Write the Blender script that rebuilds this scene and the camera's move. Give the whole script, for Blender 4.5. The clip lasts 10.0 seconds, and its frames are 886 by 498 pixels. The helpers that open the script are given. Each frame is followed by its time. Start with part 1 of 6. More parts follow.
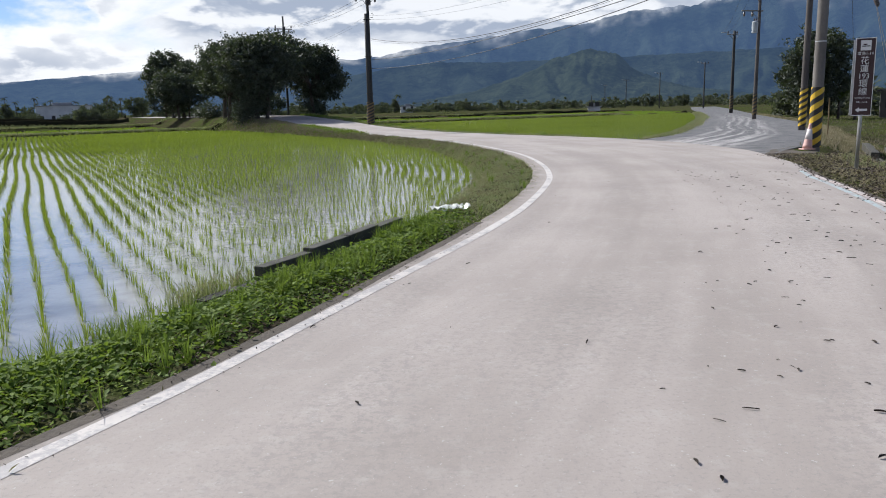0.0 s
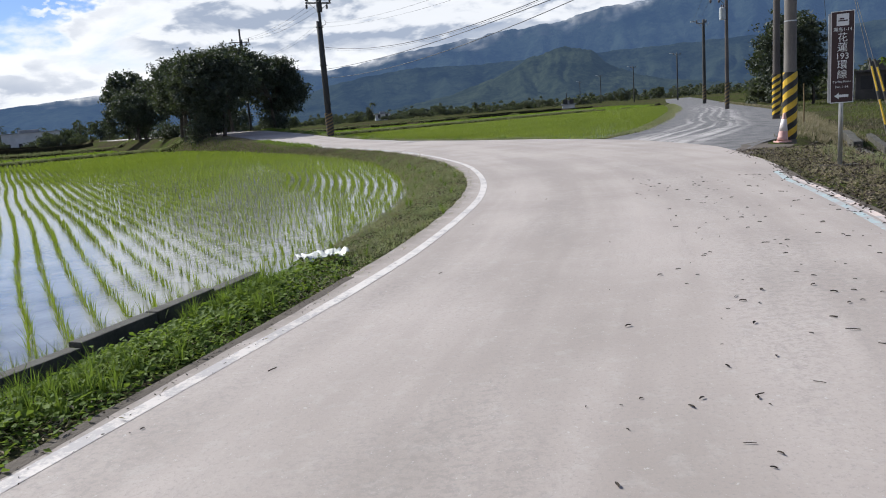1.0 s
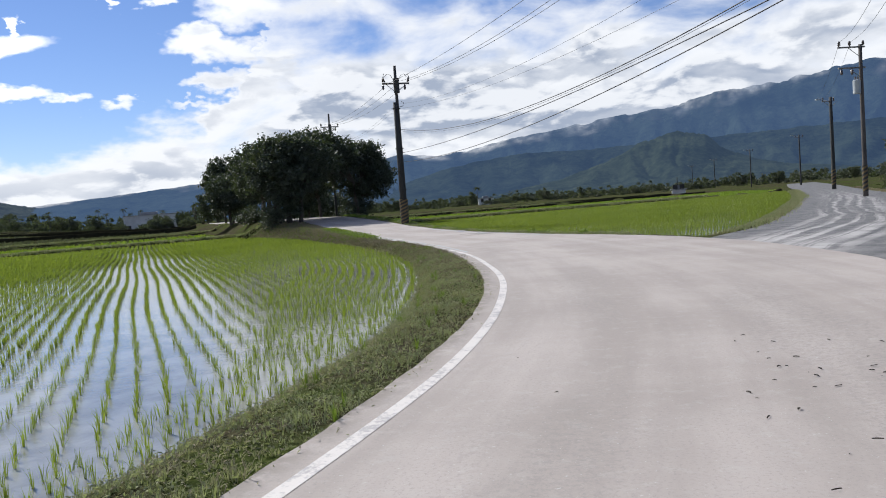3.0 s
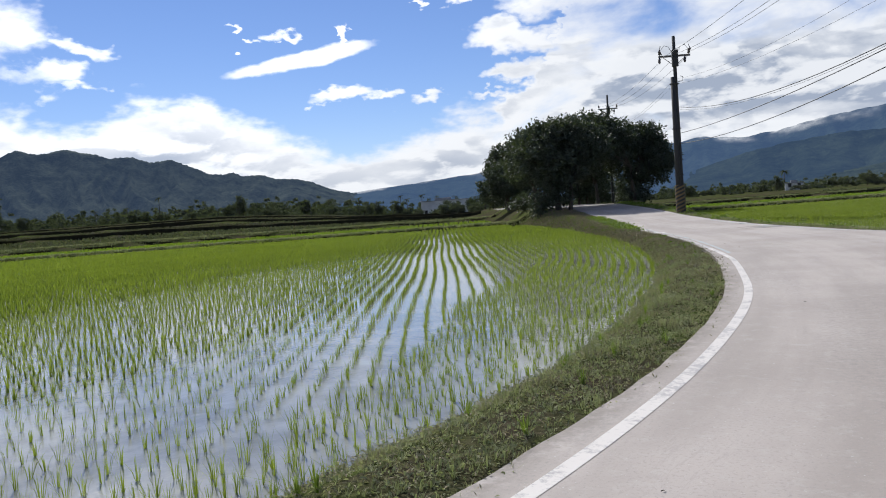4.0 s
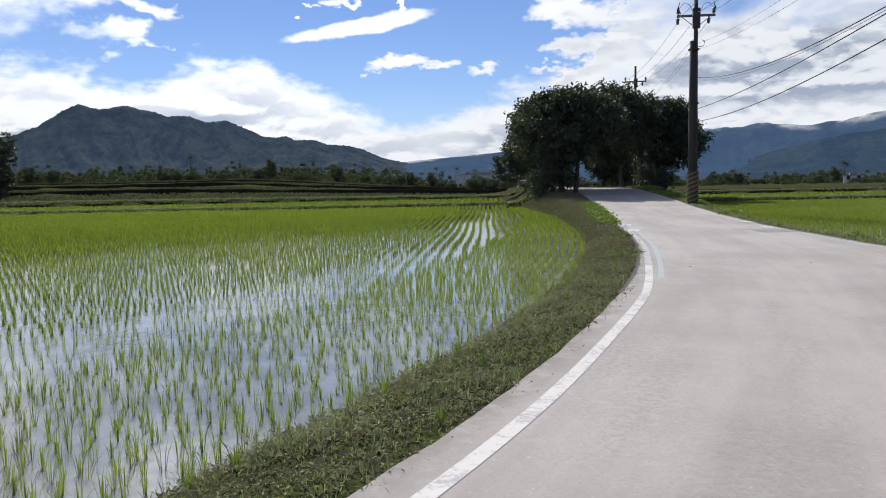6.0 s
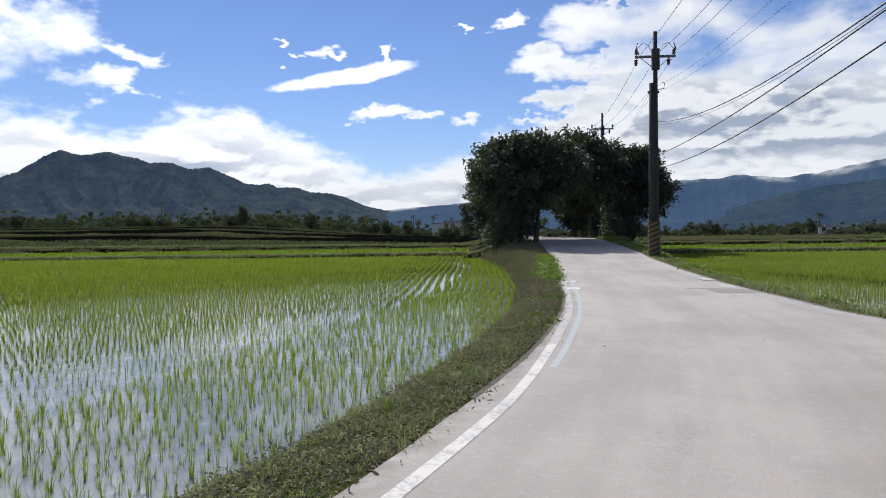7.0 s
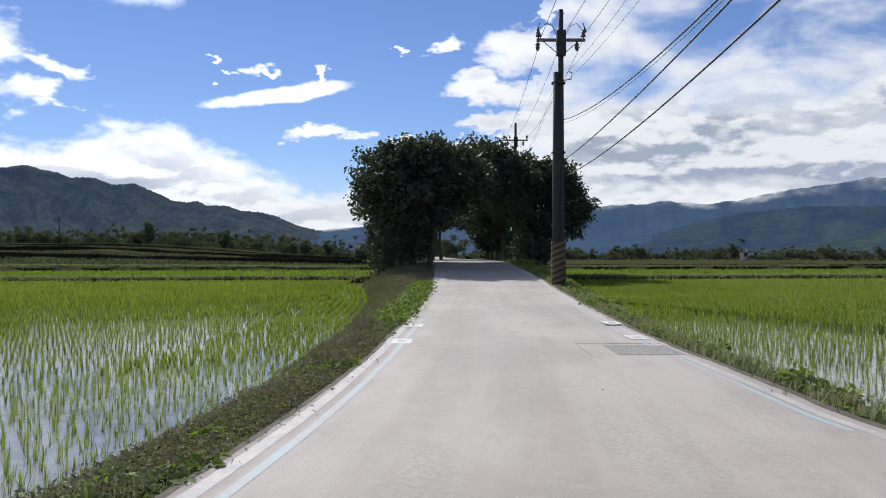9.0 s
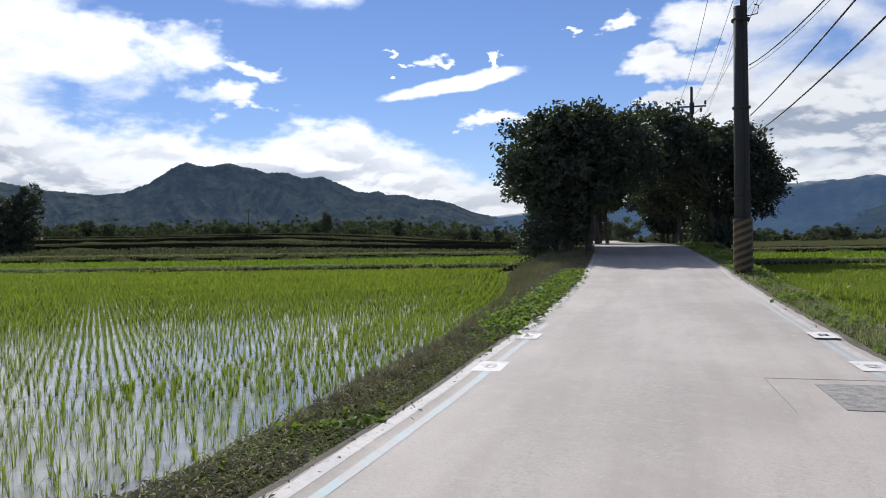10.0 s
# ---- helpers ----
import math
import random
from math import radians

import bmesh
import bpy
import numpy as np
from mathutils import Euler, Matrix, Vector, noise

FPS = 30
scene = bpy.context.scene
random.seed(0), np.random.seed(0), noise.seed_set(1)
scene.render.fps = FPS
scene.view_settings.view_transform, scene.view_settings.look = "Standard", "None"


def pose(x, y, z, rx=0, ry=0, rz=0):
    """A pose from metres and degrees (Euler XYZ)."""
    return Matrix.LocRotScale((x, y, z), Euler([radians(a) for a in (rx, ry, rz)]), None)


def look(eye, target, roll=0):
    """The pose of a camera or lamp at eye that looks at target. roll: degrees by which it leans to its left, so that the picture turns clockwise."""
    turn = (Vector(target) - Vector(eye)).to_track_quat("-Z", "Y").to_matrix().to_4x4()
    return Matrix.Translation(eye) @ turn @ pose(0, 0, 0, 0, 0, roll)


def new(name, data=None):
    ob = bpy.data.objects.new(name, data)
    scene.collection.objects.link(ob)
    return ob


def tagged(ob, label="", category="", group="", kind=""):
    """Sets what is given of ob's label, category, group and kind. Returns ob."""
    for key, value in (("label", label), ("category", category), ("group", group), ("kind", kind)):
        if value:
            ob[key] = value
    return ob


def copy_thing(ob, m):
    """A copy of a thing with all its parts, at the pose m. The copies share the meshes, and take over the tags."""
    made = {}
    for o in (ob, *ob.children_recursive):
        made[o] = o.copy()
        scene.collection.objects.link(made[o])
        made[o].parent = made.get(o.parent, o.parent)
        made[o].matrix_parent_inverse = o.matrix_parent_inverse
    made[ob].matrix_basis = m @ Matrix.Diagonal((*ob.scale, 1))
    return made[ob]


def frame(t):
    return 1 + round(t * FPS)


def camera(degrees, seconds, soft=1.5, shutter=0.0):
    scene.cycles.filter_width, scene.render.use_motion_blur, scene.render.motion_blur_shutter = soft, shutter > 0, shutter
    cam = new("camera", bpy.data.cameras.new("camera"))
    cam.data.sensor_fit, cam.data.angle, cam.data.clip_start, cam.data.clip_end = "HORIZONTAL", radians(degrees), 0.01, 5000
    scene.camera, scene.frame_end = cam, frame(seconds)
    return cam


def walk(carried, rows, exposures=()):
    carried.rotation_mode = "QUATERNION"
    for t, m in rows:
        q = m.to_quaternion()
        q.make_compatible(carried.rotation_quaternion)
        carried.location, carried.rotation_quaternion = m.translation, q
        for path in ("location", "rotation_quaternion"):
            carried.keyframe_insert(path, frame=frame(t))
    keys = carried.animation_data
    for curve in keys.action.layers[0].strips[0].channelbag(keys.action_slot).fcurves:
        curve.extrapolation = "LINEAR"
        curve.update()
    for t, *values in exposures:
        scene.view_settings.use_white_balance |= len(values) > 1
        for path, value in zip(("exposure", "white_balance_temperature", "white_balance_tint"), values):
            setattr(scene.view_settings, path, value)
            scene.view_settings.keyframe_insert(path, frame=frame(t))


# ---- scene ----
# ---- camera and its way ----
cam = camera(61.38, 10.0, soft=1.0)
PATH = [
    (0, 0.000, 0.000, 1.478, -10.77, 1.40, -0.40),
    (0.5, 0.683, 1.221, 1.492, -10.35, 3.72, -1.84),
    (1, 1.281, 2.499, 1.505, -10.50, 4.51, -2.01),
    (1.5, 1.753, 3.826, 1.529, -8.23, 2.86, -4.38),
    (2, 2.359, 5.315, 1.561, -5.15, 2.66, -9.07),
    (2.5, 2.830, 6.717, 1.575, -3.82, 3.60, -5.01),
    (3, 3.078, 8.396, 1.538, -3.53, 4.29, 6.32),
    (3.2, 3.236, 9.078, 1.532, -3.52, 4.65, 11.09),
    (4.3, 3.983, 12.669, 1.540, -2.78, 3.15, 31.41),
    (4.5, 4.102, 13.364, 1.536, -2.62, 2.64, 31.92),
    (5, 4.365, 15.146, 1.501, -4.23, 2.40, 31.82),
    (5.2, 4.447, 15.911, 1.488, -4.99, 2.29, 31.71),
    (6.3, 4.535, 20.412, 1.520, -4.31, 0.81, 32.39),
    (6.5, 4.508, 21.127, 1.515, -3.46, 0.82, 32.59),
    (7, 4.476, 22.998, 1.535, -1.22, 0.68, 30.90),
    (7.5, 4.355, 24.726, 1.540, 0.24, 0.51, 27.46),
    (8, 4.122, 26.668, 1.543, 0.71, 0.20, 25.05),
    (8.5, 3.744, 28.746, 1.500, 0.65, 0.03, 24.49),
    (9, 3.363, 30.830, 1.499, 0.39, -0.01, 25.80),
    (9.5, 2.854, 32.937, 1.503, -0.19, 0.38, 29.49),
    (10, 2.209, 35.028, 1.477, -0.64, 0.97, 39.18),
]
EXPOSURES = [(0.0, 0.22, 6240, 10), (2.0, 0.20, 6230, 10), (3.2, 0.14, 6230, 10), (4.3, 0.08, 6230, 10), (10.0, 0.05, 6200, 10)]
walk(cam, [(t, pose(x, y, z, 90 + pitch, roll, yaw)) for t, x, y, z, pitch, roll, yaw in PATH], EXPOSURES)

SUN_AZ, SUN_EL = 50.0, 38.0   # degrees to the left of +y, and above the horizon


# ---- node helpers ----
class Ex:
    """A value in a node tree that can be written as plain arithmetic."""

    def __init__(self, tree, socket):
        self.tree, self.socket = tree, socket

    def op(self, kind, other=None, third=None):
        n = self.tree.nodes.new("ShaderNodeMath")
        n.operation = kind
        for i, v in enumerate((self, other, third)):
            if v is None:
                continue
            if isinstance(v, Ex):
                self.tree.links.new(v.socket, n.inputs[i])
            else:
                n.inputs[i].default_value = v
        return Ex(self.tree, n.outputs[0])

    def __add__(self, o): return self.op("ADD", o)
    def __radd__(self, o): return self.op("ADD", o)
    def __sub__(self, o): return self.op("SUBTRACT", o)
    def __rsub__(self, o): return (self * -1.0) + o
    def __mul__(self, o): return self.op("MULTIPLY", o)
    def __rmul__(self, o): return self.op("MULTIPLY", o)
    def __truediv__(self, o): return self.op("DIVIDE", o)
    def __pow__(self, o): return self.op("POWER", o)
    def least(self, o): return self.op("MINIMUM", o)
    def most(self, o): return self.op("MAXIMUM", o)

    def smooth(self, a, b, lo=0.0, hi=1.0):
        n = self.tree.nodes.new("ShaderNodeMapRange")
        n.interpolation_type = "SMOOTHSTEP"
        self.tree.links.new(self.socket, n.inputs["Value"])
        for k, v in (("From Min", a), ("From Max", b), ("To Min", lo), ("To Max", hi)):
            n.inputs[k].default_value = v
        return Ex(self.tree, n.outputs["Result"])


def node(tree, kind, **values):
    n = tree.nodes.new(kind)
    for k, v in values.items():
        s = n.inputs[k.replace("_", " ")]
        if isinstance(v, Ex):
            tree.links.new(v.socket, s)
        elif isinstance(v, bpy.types.NodeSocket):
            tree.links.new(v, s)
        else:
            s.default_value = v
    return n


def vec(tree, x, y, z):
    return node(tree, "ShaderNodeCombineXYZ", X=x, Y=y, Z=z).outputs[0]


def fbm(tree, vector, scale, detail=4.0, rough=0.55, warp=0.0):
    n = node(tree, "ShaderNodeTexNoise", Vector=vector, Scale=scale, Detail=detail, Roughness=rough, Distortion=warp)
    return Ex(tree, n.outputs["Fac"])


def mix(tree, fac, a, b):
    n = tree.nodes.new("ShaderNodeMix")
    n.data_type = "RGBA"
    for s, v in ((n.inputs[0], fac), (n.inputs[6], a), (n.inputs[7], b)):
        if isinstance(v, Ex):
            tree.links.new(v.socket, s)
        elif isinstance(v, bpy.types.NodeSocket):
            tree.links.new(v, s)
        elif isinstance(v, tuple):
            s.default_value = (*v, 1)
        else:
            s.default_value = v
    return n.outputs[2]


# ---- sky, clouds and sun ----
def make_world():
    w = bpy.data.worlds.new("sky")
    scene.world = w
    w.use_nodes = True
    t = w.node_tree
    t.nodes.clear()
    sky = t.nodes.new("ShaderNodeTexSky")
    sky.sky_type, sky.sun_disc = "NISHITA", False
    sky.sun_elevation, sky.sun_rotation = radians(SUN_EL), radians(-SUN_AZ)
    sky.air_density, sky.dust_density, sky.ozone_density = 1.0, 0.0, 3.5
    tc = t.nodes.new("ShaderNodeTexCoord")
    sep = node(t, "ShaderNodeSeparateXYZ", Vector=tc.outputs["Generated"])
    x, y, z = (Ex(t, sep.outputs[i]) for i in range(3))
    az = (x * -1.0).op("ARCTAN2", y) * (180 / math.pi)
    el = z.op("ARCSINE") * (180 / math.pi)
    # cloud grain in degrees of azimuth and elevation, flattened towards the horizon
    def grain(shift, scale, seed, detail=6.0, rough=0.58):
        e2 = ((el + shift).most(0.0) + 3.0).op("POWER", 0.75)
        return fbm(t, vec(t, az * 0.17, e2 * 0.95, seed), scale, detail, rough, 0.25)

    def drift(seed, fa, fe, amount):
        return (fbm(t, vec(t, az * fa, el * fe, seed), 1.0, 3.0, 0.55) - 0.5) * amount

    # billowing: the places at which the clouds are looked up are pushed about at two scales
    azw = az + drift(5.5, 0.30, 0.55, 7.0) + drift(8.1, 1.1, 1.9, 2.0)
    elw = el + drift(1.7, 0.30, 0.55, 3.2) + drift(3.9, 1.1, 1.9, 1.3)

    # the cover: a bank over the left hills, a wide broken sheet to the right, open blue between
    g_big = grain(0.0, 0.30, 9.4, 3.0)
    top = az.smooth(34.5, 49.0, 5.0, 9.4) - az.smooth(49.3, 54.5, 0.0, 1.3) + az.smooth(55, 62, 0.0, 0.7) + az.smooth(33.5, 26, 0.0, 2.8) + (azw + g_big * 9.0).smooth(27.5, 16.0, 0.0, 30.0) - az.smooth(-45, -75, 0.0, 26.0) + az.smooth(66, 85, 0.0, 12.0)
    bank = ((top - elw) * 0.34).least(0.62).most(-1.0)
    blobs = el * 0.0 - 1.0
    for k, (a0, e0, wa, we, tilt, amount) in enumerate(CLOUDS):
        x, y = (az + (azw - az) * 0.35, el + (elw - el) * 0.22) if k < 2 else (azw, elw)
        q = ((x - a0) / wa) ** 2.0 + ((y - e0 - (az - a0) * tilt) / we) ** 2.0
        blobs = blobs.most(((1.0 - q * 0.8) * amount * 0.75).most(-1.0))
    # cloud close to the sun is brighter
    to = node(t, "ShaderNodeVectorMath", Vector=tc.outputs["Generated"])
    to.operation = "DOT_PRODUCT"
    to.inputs[1].default_value = (-math.sin(radians(SUN_AZ)) * math.cos(radians(SUN_EL)), math.cos(radians(SUN_AZ)) * math.cos(radians(SUN_EL)), math.sin(radians(SUN_EL)))
    near_sun = Ex(t, to.outputs["Value"])
    high = el.smooth(20, 31, -0.9, -0.12) - el.smooth(35, 60, 0.0, 0.35) + near_sun.smooth(0.90, 0.98, 0.0, 0.4)
    high = high.most(el.smooth(15.0, 19.0, -0.9, 0.22) * az.smooth(38, 48) * az.smooth(110, 85) - az.smooth(48, 38, 0.0, 0.9) - az.smooth(85, 110, 0.0, 0.9))
    holes = az.smooth(27, 10, 0.0, 1.0) * el.smooth(7.5, 13.5, 0.0, 0.52)
    cover = (bank - holes).most(blobs).most(high)
    g = grain(0.0, 0.8, 3.1, 7.0, 0.53)
    soft = grain(0.0, 1.25, 3.1, 5.0, 0.52)
    soft_up = grain(0.75, 1.25, 3.1, 5.0, 0.52)
    dens = cover + (g - 0.5) * 1.9 + (g_big - 0.5) * 0.9
    mask = dens.smooth(-0.20, 0.48)
    lit = (soft - soft_up).smooth(-0.13, 0.11)
    thick = dens.smooth(0.12, 0.85)
    low = (top - el).smooth(1.0, 5.0, 0.0, 0.55) * az.smooth(20, 30)
    band = az.smooth(26, 12, 0.0, 0.75) * az.smooth(-12, 6, 0.45, 1.0) * el.smooth(3.8, 6.0) * el.smooth(13.0, 8.5)
    grey = (thick * az.smooth(26, 6, 0.42, 0.72) + low + band * soft.smooth(0.34, 0.58)).least(1.0) * lit.smooth(0.0, 1.0, 1.0, 0.10) + thick * az.smooth(24, 8, 0.0, 0.10)
    grey = grey * el.smooth(19, 28, 1.0, 0.35)
    lone = blobs.smooth(0.0, 0.3) * az.smooth(24, 30) * az.smooth(50, 46)
    white = mix(t, grey * (1.0 - lone * 0.75), (1.0, 1.0, 1.0), (0.40, 0.455, 0.56))
    tint = t.nodes.new("ShaderNodeMix")
    tint.data_type, tint.blend_type = "RGBA", "MULTIPLY"
    tint.inputs[0].default_value = 1.0
    t.links.new(sky.outputs[0], tint.inputs[6])
    tint.inputs[7].default_value = (1.00, 1.00, 1.21, 1)
    sky_rgb = node(t, "ShaderNodeBackground", Color=tint.outputs[2], Strength=SKY).outputs[0]
    glow = near_sun.smooth(0.78, 0.93, CLOUD, CLOUD * 1.45) + near_sun.smooth(0.92, 0.99, 0.0, CLOUD * 2.2)
    cloud = node(t, "ShaderNodeBackground", Color=white, Strength=glow).outputs[0]
    m = t.nodes.new("ShaderNodeMixShader")
    t.links.new(mask.socket, m.inputs[0])
    t.links.new(sky_rgb, m.inputs[1])
    t.links.new(cloud, m.inputs[2])
    out = t.nodes.new("ShaderNodeOutputWorld")
    t.links.new(m.outputs[0], out.inputs[0])


SKY, CLOUD = 0.074, 0.90
# single clouds: azimuth, elevation, half widths, tilt, weight
CLOUDS = [
    (38.7, 11.72, 4.6, 0.50, -0.185, 0.9), (36.2, 12.1, 3.3, 0.50, -0.17, 0.9),
    (35.2, 9.0, 2.0, 0.55, 0.0, 0.55), (32.4, 8.95, 0.9, 0.35, 0.0, 0.5), (37.5, 8.4, 0.9, 0.22, 0.0, 0.5), (28.8, 8.4, 1.6, 0.30, -0.1, 0.5),
    (39.7, 13.7, 0.95, 0.35, -0.1, 0.6), (41.5, 13.25, 0.6, 0.2, -0.2, 0.6), (42.8, 14.4, 0.5, 0.22, 0.0, 0.6), (35.6, 13.4, 0.3, 0.5, 0.0, 0.4), (29.4, 15.0, 0.4, 0.25, 0.0, 0.5),
    (58.0, 13.9, 3.0, 1.6, 0.0, 0.42), (62.5, 12.6, 4.0, 2.6, 0.0, 0.45), (56.3, 10.75, 3.6, 0.8, 0.08, 0.45), (52.6, 10.2, 1.5, 0.40, 0.1, 0.5), (53.0, 12.6, 1.2, 0.4, 0.3, 0.25), (70.0, 13.5, 5.0, 3.5, 0.0, 0.45),
    (21.0, 12.1, 3.2, 1.1, 0.12, 0.75), (21.6, 9.9, 1.9, 0.55, 0.0, 0.55), (17.6, 11.2, 2.4, 1.6, 0.0, 0.7), (19.0, 15.2, 3.6, 1.3, 0.0, 0.55), (25.9, 15.9, 1.2, 0.4, -0.2, 0.45), (23.0, 8.6, 2.0, 0.2, 0.0, 0.3),
]
make_world()
sun = new("sun", bpy.data.lights.new("sun", "SUN"))
sun.data.energy, sun.data.angle, sun.data.color = 5.0, radians(0.53), (1.0, 0.96, 0.90)
_a, _e = radians(SUN_AZ), radians(SUN_EL)
TO_SUN = Vector((-math.sin(_a) * math.cos(_e), math.cos(_a) * math.cos(_e), math.sin(_e)))
sun.matrix_world = look(TO_SUN * 100, (0, 0, 0))


# ---- materials ----
def surface(name, c1, c2, rough=0.8, scale=2.0, fine=30.0, bump=0.15, metal=0.0, space="Object", spec=0.4, mid=0.5, soft=0.22, translucent=0.0, island=0.0, stretch=(1, 1, 1)):
    """Two colours mixed by coarse and fine noise, with fine relief."""
    m = bpy.data.materials.new(name)
    m.use_nodes = True
    t = m.node_tree
    b = t.nodes["Principled BSDF"]
    if space == "World":
        src = t.nodes.new("ShaderNodeNewGeometry").outputs["Position"]
    else:
        src = t.nodes.new("ShaderNodeTexCoord").outputs["Object"]
    src = node(t, "ShaderNodeMapping", Vector=src, Scale=stretch).outputs[0]
    a = fbm(t, src, scale, 5.0, 0.6)
    f = fbm(t, src, fine, 4.0, 0.65)
    k = (a * 0.6 + f * 0.4).smooth(mid - soft, mid + soft)
    if island:
        g = t.nodes.new("ShaderNodeNewGeometry")
        k = (k * (1 - island) + Ex(t, g.outputs["Random Per Island"]) * island)
    col = mix(t, k, c1, c2)
    t.links.new(col, b.inputs["Base Color"])
    b.inputs["Metallic"].default_value = metal
    b.inputs["Specular IOR Level"].default_value = spec
    r = f.smooth(0.2, 0.8, max(0.02, rough - 0.1), min(1.0, rough + 0.1))
    t.links.new(r.socket, b.inputs["Roughness"])
    if bump:
        bn = node(t, "ShaderNodeBump", Strength=min(1.0, bump), Distance=0.02, Height=f)
        t.links.new(bn.outputs[0], b.inputs["Normal"])
    if translucent:
        out = t.nodes["Material Output"]
        tr = node(t, "ShaderNodeBsdfTranslucent", Color=mix(t, 0.25, col, (0.5, 0.7, 0.05)))
        ms = t.nodes.new("ShaderNodeMixShader")
        ms.inputs[0].default_value = translucent
        t.links.new(b.outputs[0], ms.inputs[1])
        t.links.new(tr.outputs[0], ms.inputs[2])
        t.links.new(ms.outputs[0], out.inputs[0])
    return m


def road_concrete():
    """Pale worn concrete: broad stains, faint lengthwise wheel marks, pitted grain."""
    m = bpy.data.materials.new("road_concrete")
    m.use_nodes = True
    t = m.node_tree
    b = t.nodes["Principled BSDF"]
    pos = t.nodes.new("ShaderNodeNewGeometry").outputs["Position"]
    uv = node(t, "ShaderNodeSeparateXYZ", Vector=t.nodes.new("ShaderNodeTexCoord").outputs["UV"])
    across, along = Ex(t, uv.outputs[0]), Ex(t, uv.outputs[1])
    broad = fbm(t, pos, 0.35, 4.0, 0.6)
    streak = fbm(t, vec(t, across * 1.3, along * 0.09, 0.0), 1.0, 5.0, 0.6)
    blotch = fbm(t, vec(t, across * 1.4, along * 0.45, 5.0), 1.0, 5.0, 0.65, 0.4)
    grit = fbm(t, pos, 38.0, 4.0, 0.75)
    pits = fbm(t, pos, 62.0, 3.0, 0.7)
    base = mix(t, (broad * 0.5 + streak * 0.5).smooth(0.38, 0.62), (0.304, 0.266, 0.236), (0.398, 0.352, 0.317))
    base = mix(t, blotch.smooth(0.52, 0.75, 0.0, 0.40), base, (0.265, 0.236, 0.208))
    base = mix(t, fbm(t, pos, 5.5, 5.0, 0.7).smooth(0.5, 0.7, 0.0, 0.30), base, (0.44, 0.41, 0.38))
    # stretches where the skin is worn through to the aggregate
    worn = (fbm(t, vec(t, across * 0.9, along * 0.16, 3.0), 1.0, 4.0, 0.6)).smooth(0.47, 0.64)
    base = mix(t, worn * fbm(t, pos, 16.0, 4.0, 0.8).smooth(0.46, 0.60, 0.0, 0.42), base, (0.215, 0.198, 0.183))
    base = mix(t, grit.smooth(0.50, 0.68, 0.0, 0.6), base, (0.25, 0.23, 0.212))
    base = mix(t, fbm(t, pos, 24.0, 3.0, 0.7).smooth(0.645, 0.72, 0.0, 0.55), base, (0.54, 0.52, 0.49))
    base = mix(t, pits.smooth(0.64, 0.74, 0.0, 0.5), base, (0.58, 0.56, 0.53))
    stain = (across.smooth(0.34, 0.0) * (0.35 + blotch)) .least(1.0) * fbm(t, pos, 3.1, 5.0, 0.7).smooth(0.33, 0.58)
    base = mix(t, stain * 0.7, base, (0.15, 0.13, 0.105))
    cracks = fbm(t, vec(t, across * 1.1, along * 0.16, 7.0), 1.0, 6.0, 0.7)
    base = mix(t, (cracks - 0.5).op("ABSOLUTE").smooth(0.010, 0.0, 0.0, 0.16) * broad.smooth(0.5, 0.62), base, (0.20, 0.185, 0.17))
    t.links.new(base, b.inputs["Base Color"])
    b.inputs["Roughness"].default_value = 0.82
    b.inputs["Specular IOR Level"].default_value = 0.35
    bn = node(t, "ShaderNodeBump", Strength=0.35, Distance=0.01, Height=grit * 0.6 + pits * 0.4)
    t.links.new(bn.outputs[0], b.inputs["Normal"])
    return m


def worn_paint(name, colour, keep):
    """Road paint rubbed through to the concrete."""
    m = bpy.data.materials.new(name)
    m.use_nodes = True
    t = m.node_tree
    b = t.nodes["Principled BSDF"]
    pos = t.nodes.new("ShaderNodeNewGeometry").outputs["Position"]
    k = fbm(t, pos, 2.2, 6.0, 0.72) * 0.6 + fbm(t, pos, 21.0, 4.0, 0.7) * 0.4
    col = mix(t, k.smooth(keep - 0.03, keep + 0.08), colour, (0.35, 0.33, 0.32))
    t.links.new(col, b.inputs["Base Color"])
    b.inputs["Roughness"].default_value = 0.75
    return m


def paddy_water():
    """Still, slightly rippled muddy water."""
    m = bpy.data.materials.new("paddy_water")
    m.use_nodes = True
    t = m.node_tree
    b = t.nodes["Principled BSDF"]
    pos = t.nodes.new("ShaderNodeNewGeometry").outputs["Position"]
    mud = fbm(t, pos, 1.1, 5.0, 0.6)
    t.links.new(mix(t, mud.smooth(0.35, 0.65), (0.18, 0.18, 0.165), (0.28, 0.28, 0.26)), b.inputs["Base Color"])
    b.inputs["Roughness"].default_value = 0.055
    b.inputs["IOR"].default_value = 1.33
    b.inputs["Specular IOR Level"].default_value = 0.75
    rip = fbm(t, pos, 9.0, 4.0, 0.55)
    bn = node(t, "ShaderNodeBump", Strength=0.20, Distance=0.02, Height=rip)
    t.links.new(bn.outputs[0], b.inputs["Normal"])
    return m


